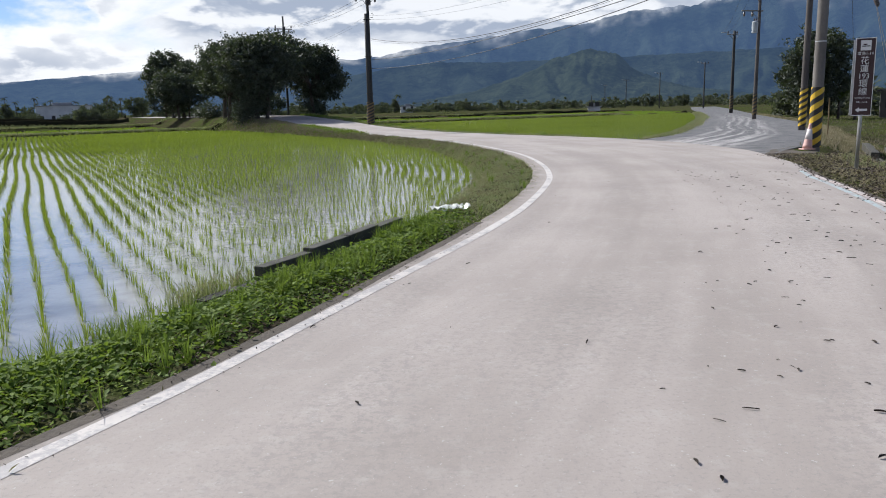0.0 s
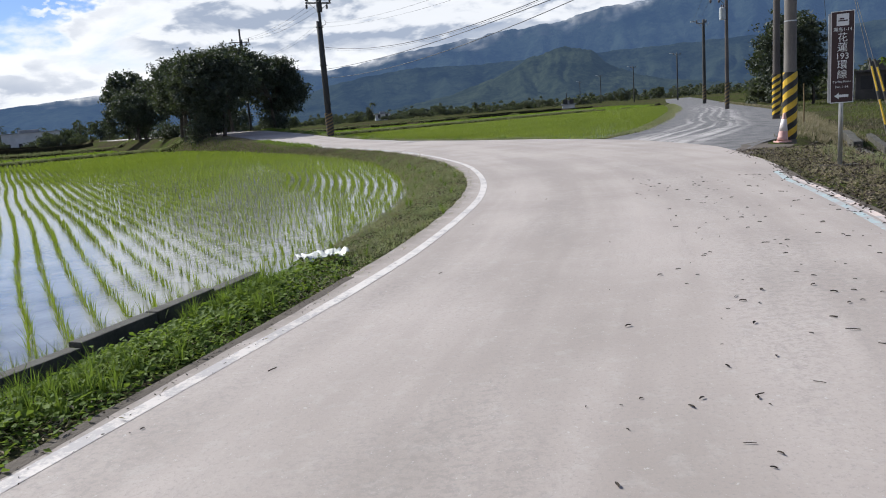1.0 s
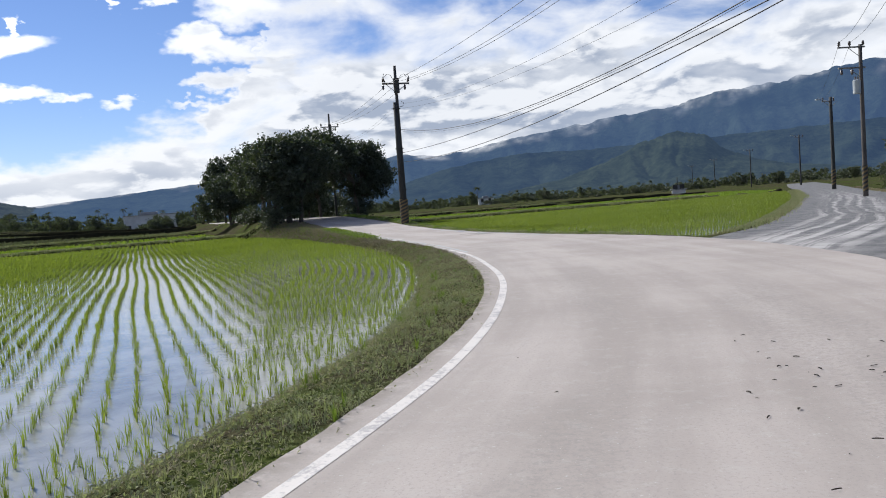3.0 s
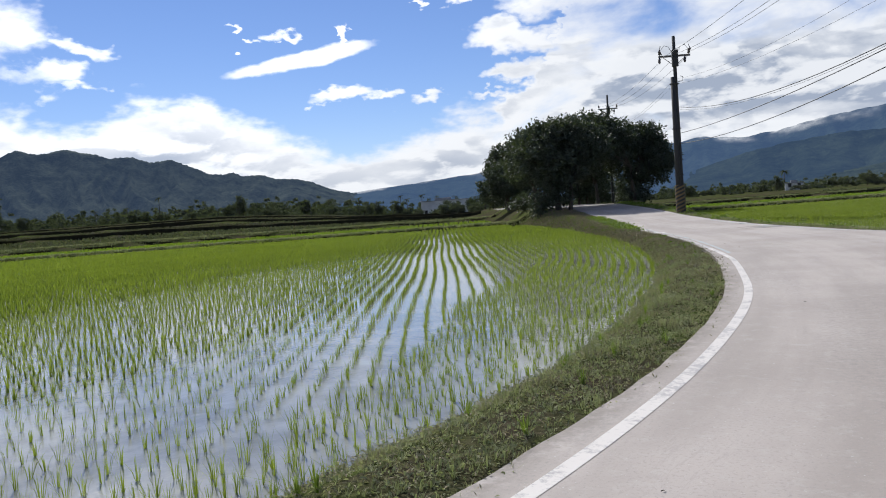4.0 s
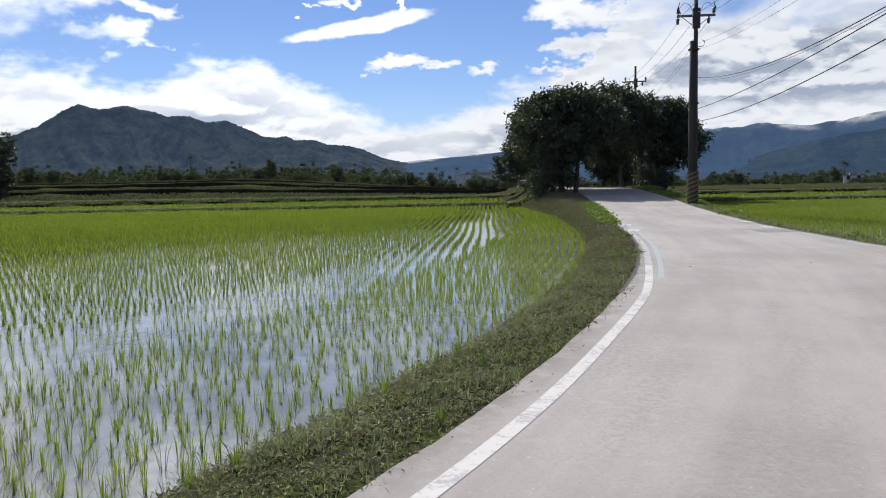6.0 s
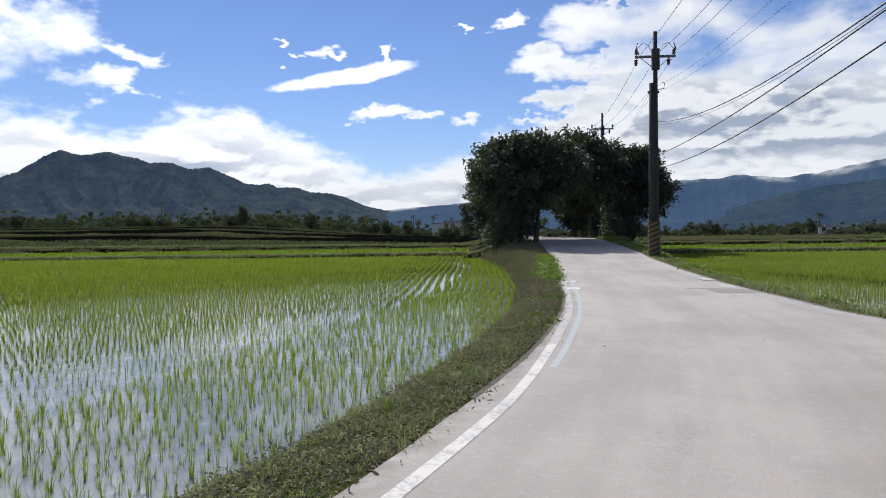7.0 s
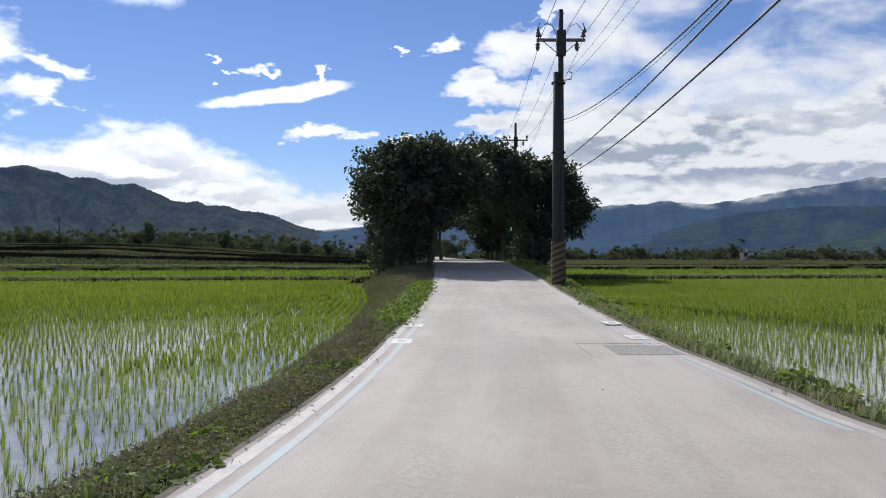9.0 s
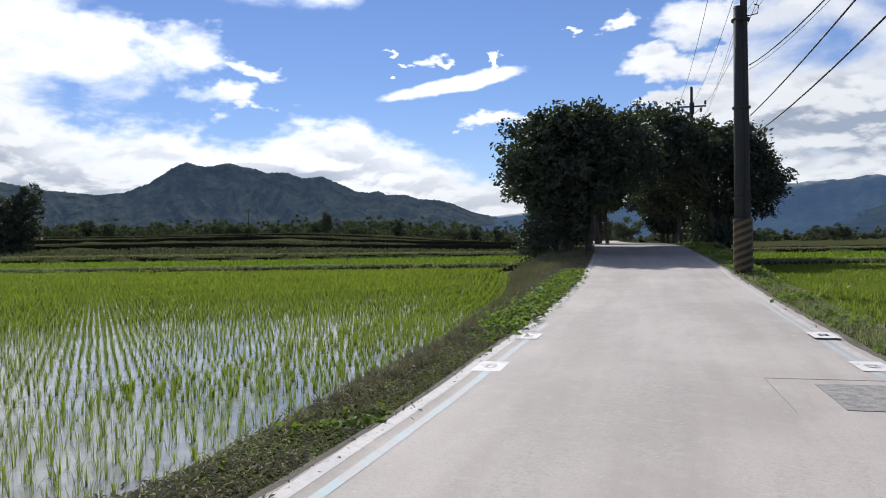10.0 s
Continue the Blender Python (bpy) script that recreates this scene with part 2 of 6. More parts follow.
def hazy_distance_mat(name, c1, c2, glow, haze_strength, scale, veil=None):
    """Far wooded slopes, their blue air haze put in as emission; veil: the part of the height at which the crest fades
    out into the cloud behind.
    """
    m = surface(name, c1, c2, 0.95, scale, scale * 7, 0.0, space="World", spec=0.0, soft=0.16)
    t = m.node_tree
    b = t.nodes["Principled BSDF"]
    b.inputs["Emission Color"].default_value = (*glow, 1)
    b.inputs["Emission Strength"].default_value = haze_strength
    pos = t.nodes.new("ShaderNodeNewGeometry").outputs["Position"]
    h = fbm(t, pos, scale * 5.0, 5.0, 0.7)
    t.links.new(node(t, "ShaderNodeBump", Strength=0.8, Distance=0.12 / scale, Height=h).outputs[0], b.inputs["Normal"])
    if veil is not None:
        uv = node(t, "ShaderNodeSeparateXYZ", Vector=t.nodes.new("ShaderNodeTexCoord").outputs["UV"])
        a, v = Ex(t, uv.outputs[0]), Ex(t, uv.outputs[1])
        ragged = (fbm(t, vec(t, a * 0.16, v * 2.0, 4.0), 1.0, 5.0, 0.6) - 0.5) * 0.75 + (fbm(t, vec(t, a * 0.9, v * 7.0, 1.0), 1.0, 4.0, 0.6) - 0.5) * 0.35
        k = (v + ragged).smooth(veil - 0.06, veil + 0.28)
        ms = t.nodes.new("ShaderNodeMixShader")
        t.links.new(k.socket, ms.inputs[0])
        t.links.new(b.outputs[0], ms.inputs[1])
        t.links.new(t.nodes.new("ShaderNodeBsdfTransparent").outputs[0], ms.inputs[2])
        t.links.new(ms.outputs[0], t.nodes["Material Output"].inputs[0])
    return m


MAT = {}
MAT["road"] = road_concrete()
MAT["paint"] = worn_paint("white_road_paint", (0.56, 0.525, 0.485), 0.505)
MAT["paint_thin"] = worn_paint("thin_white_paint", (0.53, 0.49, 0.45), 0.475)
MAT["paint_box"] = worn_paint("stencil_paint", (0.58, 0.555, 0.53), 0.53)
MAT["blue"] = worn_paint("faded_blue_paint", (0.345, 0.44, 0.445), 0.47)
MAT["paint_faint"] = worn_paint("rubbed_white_paint", (0.43, 0.395, 0.365), 0.46)
MAT["blue_faint"] = worn_paint("rubbed_blue_paint", (0.30, 0.385, 0.40), 0.46)
MAT["pink"] = worn_paint("faded_pink_paint", (0.60, 0.50, 0.44), 0.47)
MAT["patch"] = surface("rough_patch", (0.12, 0.112, 0.105), (0.36, 0.34, 0.315), 0.9, 9, 34, 0.6, space="World")


def gravel_mat():
    """Dark gravel with pale dust dragged lengthwise by wheels."""
    m = bpy.data.materials.new("grey_gravel_road")
    m.use_nodes = True
    t = m.node_tree
    b = t.nodes["Principled BSDF"]
    pos = t.nodes.new("ShaderNodeNewGeometry").outputs["Position"]
    uv = node(t, "ShaderNodeSeparateXYZ", Vector=t.nodes.new("ShaderNodeTexCoord").outputs["UV"])
    u, v = Ex(t, uv.outputs[0]), Ex(t, uv.outputs[1])
    sway = fbm(t, vec(t, v * 0.06, 3.0, 0.0), 1.0, 1.0, 0.5) * 2.0 + fbm(t, pos, 0.35, 2.0, 0.5) * 0.5
    tracks = fbm(t, vec(t, (u + sway) * 3.4, v * 0.035, 1.0), 1.0, 3.0, 0.6)
    grit = fbm(t, pos, 40.0, 4.0, 0.75)
    blot = fbm(t, pos, 1.3, 5.0, 0.65)
    col = mix(t, (grit * 0.5 + blot * 0.5).smooth(0.36, 0.64), (0.085, 0.085, 0.088), (0.20, 0.197, 0.195))
    reach = v.smooth(75.0, 20.0) * 0.6 + v.smooth(14.0, 0.0) * 0.4
    middle = u.smooth(0.6, 1.9) * u.smooth(4.9, 3.4)
    dust = (tracks.smooth(0.43, 0.62) * (0.6 + 0.4 * blot.smooth(0.3, 0.6)) * reach * 1.3 + v.smooth(6.0, 0.0) * 0.7 * blot.smooth(0.25, 0.6)).least(0.95)
    edge = middle * (0.55 + 0.45 * fbm(t, pos, 0.5, 4.0, 0.65).smooth(0.35, 0.6))
    col = mix(t, dust * edge, col, (0.44, 0.42, 0.40))
    t.links.new(col, b.inputs["Base Color"])
    b.inputs["Roughness"].default_value = 0.95
    b.inputs["Specular IOR Level"].default_value = 0.2
    t.links.new(node(t, "ShaderNodeBump", Strength=0.6, Distance=0.02, Height=grit).outputs[0], b.inputs["Normal"])
    return m


MAT["gravel"] = gravel_mat()
MAT["soil"] = surface("verge_soil", (0.060, 0.049, 0.037), (0.125, 0.105, 0.083), 0.95, 1.3, 28, 0.6, space="World")
MAT["water"] = paddy_water()
MAT["rice"] = surface("young_rice", (0.068, 0.100, 0.012), (0.20, 0.245, 0.026), 0.55, 0.12, 3, 0, space="World", translucent=0.42, island=0.5)
MAT["rice_far"] = surface("rice_sward", (0.12, 0.21, 0.012), (0.20, 0.29, 0.022), 0.6, 0.1, 4, 0, space="World", translucent=0.35, island=0.4)
MAT["grass"] = surface("verge_grass", (0.090, 0.104, 0.054), (0.40, 0.40, 0.245), 0.8, 0.5, 6, 0, space="World", spec=0.12, translucent=0.3, island=0.5)


def patchy(m, brown, scale, lo, hi):
    """Dead brown patches of their own shape in a green growth."""
    t = m.node_tree
    b = t.nodes["Principled BSDF"]
    old = b.inputs["Base Color"].links[0].from_socket
    pos = t.nodes.new("ShaderNodeNewGeometry").outputs["Position"]
    k = (fbm(t, pos, scale, 5.0, 0.65, 0.3) * 0.7 + fbm(t, pos, scale * 7, 3.0, 0.6) * 0.3).smooth(lo, hi, 0.0, 0.9)
    t.links.new(mix(t, k, old, brown), b.inputs["Base Color"])


patchy(MAT["grass"], (0.27, 0.212, 0.155), 0.9, 0.47, 0.56)
MAT["weed"] = surface("broad_leaf_weeds", (0.06, 0.11, 0.016), (0.18, 0.245, 0.05), 0.72, 0.9, 9, 0, space="World", spec=0.15, translucent=0.3, island=0.6)
MAT["field_grass"] = surface("thin_field_grass", (0.062, 0.072, 0.026), (0.145, 0.142, 0.062), 0.75, 0.25, 5, 0, space="World", translucent=0.25, island=0.5)
MAT["dry"] = surface("dry_grass", (0.12, 0.094, 0.064), (0.36, 0.295, 0.205), 0.85, 0.8, 8, 0, space="World", translucent=0.2, island=0.6)
MAT["bank_dry"] = surface("brown_bank_growth", (0.095, 0.078, 0.056), (0.36, 0.30, 0.22), 0.9, 0.7, 7, 0, space="World", spec=0.1, translucent=0.1, island=0.6)
MAT["leaf"] = surface("dark_tree_leaf", (0.020, 0.028, 0.022), (0.092, 0.108, 0.080), 0.6, 0.5, 5, 0, space="World", spec=0.28, translucent=0.08, island=0.6)
# Three far leaf colours, paled and greyed to carry the haze of distance.
MAT["woods"] = surface("hazy_scrub_leaf", (0.054, 0.062, 0.051), (0.138, 0.144, 0.112), 0.95, 0.06, 2, 0, space="World", spec=0.0, translucent=0.12, island=0.6)
MAT["belt"] = surface("hazy_belt_leaf", (0.058, 0.066, 0.054), (0.140, 0.146, 0.115), 0.95, 0.05, 1.5, 0, space="World", spec=0.0, translucent=0.13, island=0.5)
MAT["belt_dark"] = surface("hazy_dark_belt_leaf", (0.040, 0.048, 0.040), (0.100, 0.107, 0.082), 0.95, 0.05, 1.5, 0, space="World", spec=0.0, translucent=0.12, island=0.5)
MAT["terrace"] = surface("grey_green_terrace_growth", (0.070, 0.074, 0.050), (0.175, 0.172, 0.122), 0.9, 0.08, 3, 0, space="World", spec=0.0, translucent=0.15, island=0.6)
MAT["banana"] = surface("banana_leaf", (0.022, 0.042, 0.014), (0.060, 0.09, 0.028), 0.5, 1, 8, 0, space="World", translucent=0.3, island=0.5)
MAT["bark"] = surface("dark_bark", (0.035, 0.028, 0.022), (0.10, 0.085, 0.068), 0.9, 3, 30, 0.7)
MAT["concrete"] = surface("pole_concrete", (0.105, 0.096, 0.088), (0.20, 0.185, 0.168), 0.85, 2.0, 45, 0.2, stretch=(1, 1, 0.25))
# Darker copy of the pole concrete, with the poles' shade in its colour.
MAT["concrete_dark"] = surface("shaded_pole_concrete", (0.055, 0.048, 0.045), (0.115, 0.102, 0.095), 0.85, 2.0, 45, 0.2, stretch=(1, 1, 0.25))
MAT["old_concrete"] = surface("mossy_concrete", (0.030, 0.029, 0.021), (0.10, 0.094, 0.078), 0.9, 2.5, 30, 0.5, space="World")
MAT["dark_pole"] = surface("weathered_dark_pole", (0.024, 0.025, 0.026), (0.062, 0.062, 0.060), 0.85, 2.0, 40, 0.3, stretch=(1, 1, 0.2))
MAT["steel"] = surface("galvanised_steel", (0.38, 0.39, 0.40), (0.55, 0.56, 0.57), 0.42, 4, 50, 0.05, metal=0.85)
MAT["arm"] = surface("weathered_crossarm", (0.12, 0.11, 0.10), (0.22, 0.21, 0.19), 0.7, 4, 40, 0.1)
MAT["can"] = surface("grey_transformer_paint", (0.30, 0.33, 0.35), (0.42, 0.45, 0.46), 0.5, 3, 30, 0.05)
MAT["porcelain"] = surface("brown_insulator", (0.06, 0.05, 0.05), (0.12, 0.10, 0.09), 0.3, 5, 30, 0.0)
MAT["wire"] = surface("black_cable", (0.015, 0.015, 0.016), (0.03, 0.03, 0.032), 0.6, 5, 30, 0.0)
MAT["yellow"] = surface("yellow_marker", (0.50, 0.31, 0.02), (0.70, 0.47, 0.04), 0.5, 6, 50, 0.05)
MAT["black"] = surface("black_marker", (0.012, 0.012, 0.012), (0.03, 0.03, 0.028), 0.55, 6, 50, 0.05)
MAT["old_yellow"] = surface("faded_yellow_marker", (0.10, 0.070, 0.032), (0.17, 0.12, 0.05), 0.7, 6, 50, 0.1)
MAT["sign"] = surface("maroon_sign_sheet", (0.032, 0.012, 0.014), (0.048, 0.02, 0.022), 0.42, 3, 40, 0.0)
MAT["white"] = surface("white_sign_sheet", (0.62, 0.62, 0.62), (0.76, 0.76, 0.75), 0.45, 4, 40, 0.0)
MAT["cone"] = surface("faded_cone_plastic", (0.50, 0.27, 0.23), (0.62, 0.42, 0.38), 0.6, 6, 40, 0.1)
MAT["cone_white"] = surface("cone_sleeve", (0.62, 0.55, 0.52), (0.75, 0.70, 0.67), 0.6, 6, 40, 0.1)
MAT["rag"] = surface("white_plastic_sheet", (0.48, 0.50, 0.45), (0.68, 0.69, 0.64), 0.5, 8, 50, 0.2)
MAT["litter"] = surface("dry_leaf_litter", (0.028, 0.022, 0.016), (0.075, 0.055, 0.038), 0.85, 8, 60, 0.1)
MAT["wall"] = surface("house_wall", (0.46, 0.47, 0.48), (0.62, 0.63, 0.64), 0.85, 0.6, 10, 0.05)
MAT["roof"] = surface("house_roof", (0.17, 0.18, 0.20), (0.30, 0.31, 0.33), 0.6, 0.6, 10, 0.05)
MAT["dark"] = surface("dark_opening", (0.01, 0.01, 0.012), (0.025, 0.025, 0.03), 0.5, 1, 10, 0.0)
MAT["hut"] = surface("hut_boards", (0.05, 0.045, 0.045), (0.10, 0.09, 0.085), 0.85, 1, 20, 0.2)
# Third colour: haze of the distance, painted in as a bluish glow.
MAT["hill"] = hazy_distance_mat("hazy_hill_forest", (0.005, 0.008, 0.007), (0.060, 0.068, 0.048), (0.025, 0.039, 0.066), 1.0, 0.011)
MAT["mountain"] = hazy_distance_mat("hazy_mountain_forest", (0.003, 0.006, 0.005), (0.022, 0.030, 0.022), (0.050, 0.086, 0.162), 0.95, 0.004, 0.90)
MAT["ridge"] = hazy_distance_mat("hazy_ridge_forest", (0.003, 0.006, 0.005), (0.026, 0.034, 0.022), (0.040, 0.068, 0.124), 0.80, 0.005)
MAT["mountain_mid"] = hazy_distance_mat("hazy_spur_forest", (0.004, 0.007, 0.004), (0.036, 0.044, 0.026), (0.040, 0.064, 0.102), 0.78, 0.007)
MAT["thatch_dark"] = surface("weathered_stubble", (0.085, 0.074, 0.056), (0.21, 0.185, 0.14), 0.95, 0.1, 3, 0, space="World", spec=0.0, translucent=0.1, island=0.6)
MAT["bank"] = surface("dark_field_bank", (0.012, 0.011, 0.008), (0.036, 0.034, 0.018), 0.95, 0.8, 9, 0.4, space="World", spec=0.0)


def ground_mat():
    m = bpy.data.materials.new("ground_earth")
    m.use_nodes = True
    t = m.node_tree
    b = t.nodes["Principled BSDF"]
    pos = t.nodes.new("ShaderNodeNewGeometry").outputs["Position"]
    a, f, c = fbm(t, pos, 0.9, 5.0, 0.65), fbm(t, pos, 24.0, 4.0, 0.7), fbm(t, pos, 0.045, 5.0, 0.65, 0.6)
    earth = mix(t, f.smooth(0.35, 0.65), (0.034, 0.028, 0.019), (0.080, 0.067, 0.047))
    green = mix(t, f.smooth(0.35, 0.65), (0.028, 0.04, 0.011), (0.075, 0.092, 0.028))
    col = mix(t, (a * 0.55 + c * 0.45).smooth(0.40, 0.58), earth, green)
    t.links.new(col, b.inputs["Base Color"])
    b.inputs["Roughness"].default_value = 0.95
    b.inputs["Specular IOR Level"].default_value = 0.0
    t.links.new(node(t, "ShaderNodeBump", Strength=0.6, Distance=0.03, Height=f).outputs[0], b.inputs["Normal"])
    return m


MAT["ground"] = ground_mat()


# ---- building helpers ----
def part(name, bm, material, parent, label="", smooth=False):
    """Links a bmesh as one mesh object under a thing or a part."""
    me = bpy.data.meshes.new(name)
    bm.to_mesh(me)
    bm.free()
    for m in (material if isinstance(material, (list, tuple)) else [material]):
        me.materials.append(m)
    if smooth:
        me.polygons.foreach_set("use_smooth", [True] * len(me.polygons))
    ob = new(name, me)
    ob.parent = parent
    if label:
        tagged(ob, label)
    return ob


def thing(name, label, category, group="", kind="", at=(0, 0, 0), turn=0.0):
    ob = new(name)
    ob.empty_display_size = 0.2
    ob.matrix_basis = pose(*at, 0, 0, turn)
    return tagged(ob, label, category, group, kind)


def mesh_np(name, verts, faces, material, uv=None):
    """A mesh object from arrays: faces all have the same number of corners."""
    me = bpy.data.meshes.new(name)
    verts, faces = np.asarray(verts, dtype=np.float32), np.asarray(faces, dtype=np.int32)
    n, k = faces.shape
    me.vertices.add(len(verts))
    me.vertices.foreach_set("co", verts.ravel())
    me.loops.add(n * k)
    me.loops.foreach_set("vertex_index", faces.ravel())
    me.polygons.add(n)
    me.polygons.foreach_set("loop_start", np.arange(0, n * k, k, dtype=np.int32))
    me.polygons.foreach_set("loop_total", np.full(n, k, dtype=np.int32))
    me.update(calc_edges=True)
    if uv is not None:
        layer = me.uv_layers.new(name="UVMap")
        layer.data.foreach_set("uv", np.asarray(uv, dtype=np.float32)[faces.ravel()].ravel())
    me.materials.append(material)
    me.validate()
    return new(name, me)


def add_box(bm, x0, x1, y0, y1, z0, z1, bevel=0.0):
    made = bmesh.ops.create_cube(bm, size=1.0)["verts"]
    for v in made:
        v.co = Vector((x0 + (v.co.x + 0.5) * (x1 - x0), y0 + (v.co.y + 0.5) * (y1 - y0), z0 + (v.co.z + 0.5) * (z1 - z0)))
    if bevel:
        edges = {e for v in made for e in v.link_edges}
        bmesh.ops.bevel(bm, geom=list(edges), offset=bevel, segments=2, affect="EDGES", profile=0.6)
    return made


def box(*a, bevel=0.0):
    bm = bmesh.new()
    add_box(bm, *a, bevel=bevel)
    return bm


def add_tube(bm, path, radii, sides=10):
    """A round tube along points, with a radius at each, closed at both ends."""
    path = [Vector(p) for p in path]
    rings = []
    for i, p in enumerate(path):
        way = (path[min(i + 1, len(path) - 1)] - path[max(i - 1, 0)]).normalized()
        u = way.orthogonal().normalized() if abs(way.z) < 0.999 else Vector((1, 0, 0))
        if abs(way.z) < 0.999:
            u = way.cross(Vector((0, 0, 1))).normalized()
        v = way.cross(u)
        r = radii[i] if isinstance(radii, (list, tuple)) else radii
        rings.append([bm.verts.new(p + (u * math.cos(2 * math.pi * k / sides) + v * math.sin(2 * math.pi * k / sides)) * r) for k in range(sides)])
    for a, b in zip(rings, rings[1:]):
        for k in range(sides):
            bm.faces.new((a[k], a[(k + 1) % sides], b[(k + 1) % sides], b[k]))
    bm.faces.new(rings[0][::-1])
    bm.faces.new(rings[-1])
    bmesh.ops.recalc_face_normals(bm, faces=bm.faces[:])
    return bm


def tube(path, radii, sides=10):
    return add_tube(bmesh.new(), path, radii, sides)


def spline(points, step):
    """A smooth curve through plan points, resampled at even steps."""
    p = np.array(points, dtype=float)
    p = np.vstack([2 * p[0] - p[1], p, 2 * p[-1] - p[-2]])
    out = []
    for i in range(1, len(p) - 2):
        a, b, c, d = p[i - 1:i + 3]
        for u in np.linspace(0, 1, 40, endpoint=False):
            out.append(0.5 * (2 * b + (c - a) * u + (2 * a - 5 * b + 4 * c - d) * u ** 2 + (3 * b - a - 3 * c + d) * u ** 3))
    out.append(p[-2])
    out = np.array(out)
    s = np.concatenate([[0], np.cumsum(np.linalg.norm(np.diff(out, axis=0), axis=1))])
    q = np.arange(0, s[-1], step)
    return np.stack([np.interp(q, s, out[:, k]) for k in range(out.shape[1])], 1)


def left_of(line):
    """Unit normals to the left of a plan line."""
    d = np.gradient(line[:, :2], axis=0)
    d /= np.linalg.norm(d, axis=1)[:, None]
    return np.stack([-d[:, 1], d[:, 0]], 1)


def nearest(pts, line):
    """Signed distance (positive to the left) and index of the nearest sample of a plan line."""
    n = left_of(line)
    dist, idx = np.empty(len(pts)), np.empty(len(pts), dtype=int)
    for i in range(0, len(pts), 4000):
        q = pts[i:i + 4000]
        d2 = ((q[:, None, :] - line[None, :, :2]) ** 2).sum(2)
        k = d2.argmin(1)
        side = ((q - line[k, :2]) * n[k]).sum(1)
        dist[i:i + 4000] = np.where(side >= 0, 1, -1) * np.sqrt(d2[np.arange(len(q)), k])
        idx[i:i + 4000] = k
    return dist, idx


def ramp(x, a, b):
    u = np.clip((np.asarray(x, dtype=float) - a) / (b - a), 0, 1)
    return u * u * (3 - 2 * u)


def wave(x, y, seed=0.0):
    """Cheap smooth unevenness, about -1 to 1."""
    return (np.sin(1.7 * x + 0.6 * y + seed) * np.cos(1.3 * y - 0.8 * x + 2 * seed) + 0.5 * np.sin(4.1 * x - 2.7 * y + 3 * seed) + 0.3 * np.cos(7.3 * x + 6.1 * y + seed)) / 1.8


# ---- the plan ----
# left edge of the concrete road, along the bend and away under the trees
LEFT = spline([(-13.5, -20), (-9.5, -12), (-5.5, -4), (-3.6, -0.1), (-2.0, 3.1), (-1.3, 4.6), (-0.4, 7.0), (0.4, 9.3), (1.2, 12.0), (1.85, 15.0), (2.22, 18.0),
               (2.28, 20.5), (2.15, 23.0), (1.85, 25.4), (1.3, 28.4), (0.45, 32.0), (-0.8, 36.0), (-2.3, 40.0), (-3.7, 43.2), (-5.5, 47.5), (-8.4, 54.0),
               (-11.6, 60.8), (-14.6, 66.8), (-18.0, 73.6), (-22.0, 81.0), (-26.3, 89.0), (-30.8, 97.0), (-36.0, 106.5), (-43.0, 119.0), (-52, 136), (-66, 164)], 0.25)
# width of the road by the left edge's y
WIDTH_Y = [-20, 5, 10, 15, 19, 22, 27, 30, 33, 37, 41, 48, 130]
WIDTH_W = [5.2, 5.2, 5.3, 5.5, 6.3, 7.0, 7.2, 6.9, 6.2, 5.2, 4.85, 4.7, 4.7]
RIGHT = LEFT - left_of(LEFT) * np.interp(LEFT[:, 1], WIDTH_Y, WIDTH_W)[:, None]


def road_z(y):
    """Level of the road along its length."""
    return np.interp(y, [44, 50, 55, 59, 64, 72, 82, 100, 125], [0, 0.08, 0.22, 0.42, 0.66, 0.98, 1.05, 0.95, 0.9])


GRAVEL_L = spline([(7.6, 29.5), (8.9, 31.4), (11.2, 35.2), (15.5, 45.2), (20, 57), (24.5, 69), (32, 92), (42, 125), (60, 180)], 0.4)
GRAVEL_R = spline([(8.6, 19.6), (10.3, 22.2), (12.6, 25.2), (15.6, 31), (19.0, 39), (23.0, 48), (27.5, 62), (31, 73), (39, 97), (50, 130), (68, 186)], 0.4)
DITCH = spline([(7.6, 6.0), (8.6, 10.0), (9.6, 13.6), (10.4, 16.5), (11.4, 19.3), (12.8, 22.3), (14.3, 25.2), (16.5, 30.0), (20, 38.0)], 0.25)
BUND = np.array([-0.54, 0.842])          # across the long field banks
ROWS = radians(28.7)                     # the straight rice rows run this far left of +y
WATER = -0.30


def banks(off, left, fade):
    """Height of the field banks and of the terraces behind the left fields."""
    z = np.zeros_like(off)
    for c, w, h in ((71.5, 0.7, 0.42), (106.0, 0.8, 0.5)):
        z += h * np.clip(1.4 - np.abs(off - c) / w, 0, 1)
    steps = 0.25 * ramp(off, 105, 106) + 1.0 * np.clip((off - 110) / 30, 0, 1) + 0.3 * ramp(off, 143, 163) + 0.3 * ramp(off, 167, 188)
    for c, h in ((140, 0.75), (165, 0.8), (190, 0.5)):
        steps = steps + h * ramp(off, c, c + 0.8)
    return z + np.where(left, steps * fade, 0.35 * ramp(off, 106, 140))


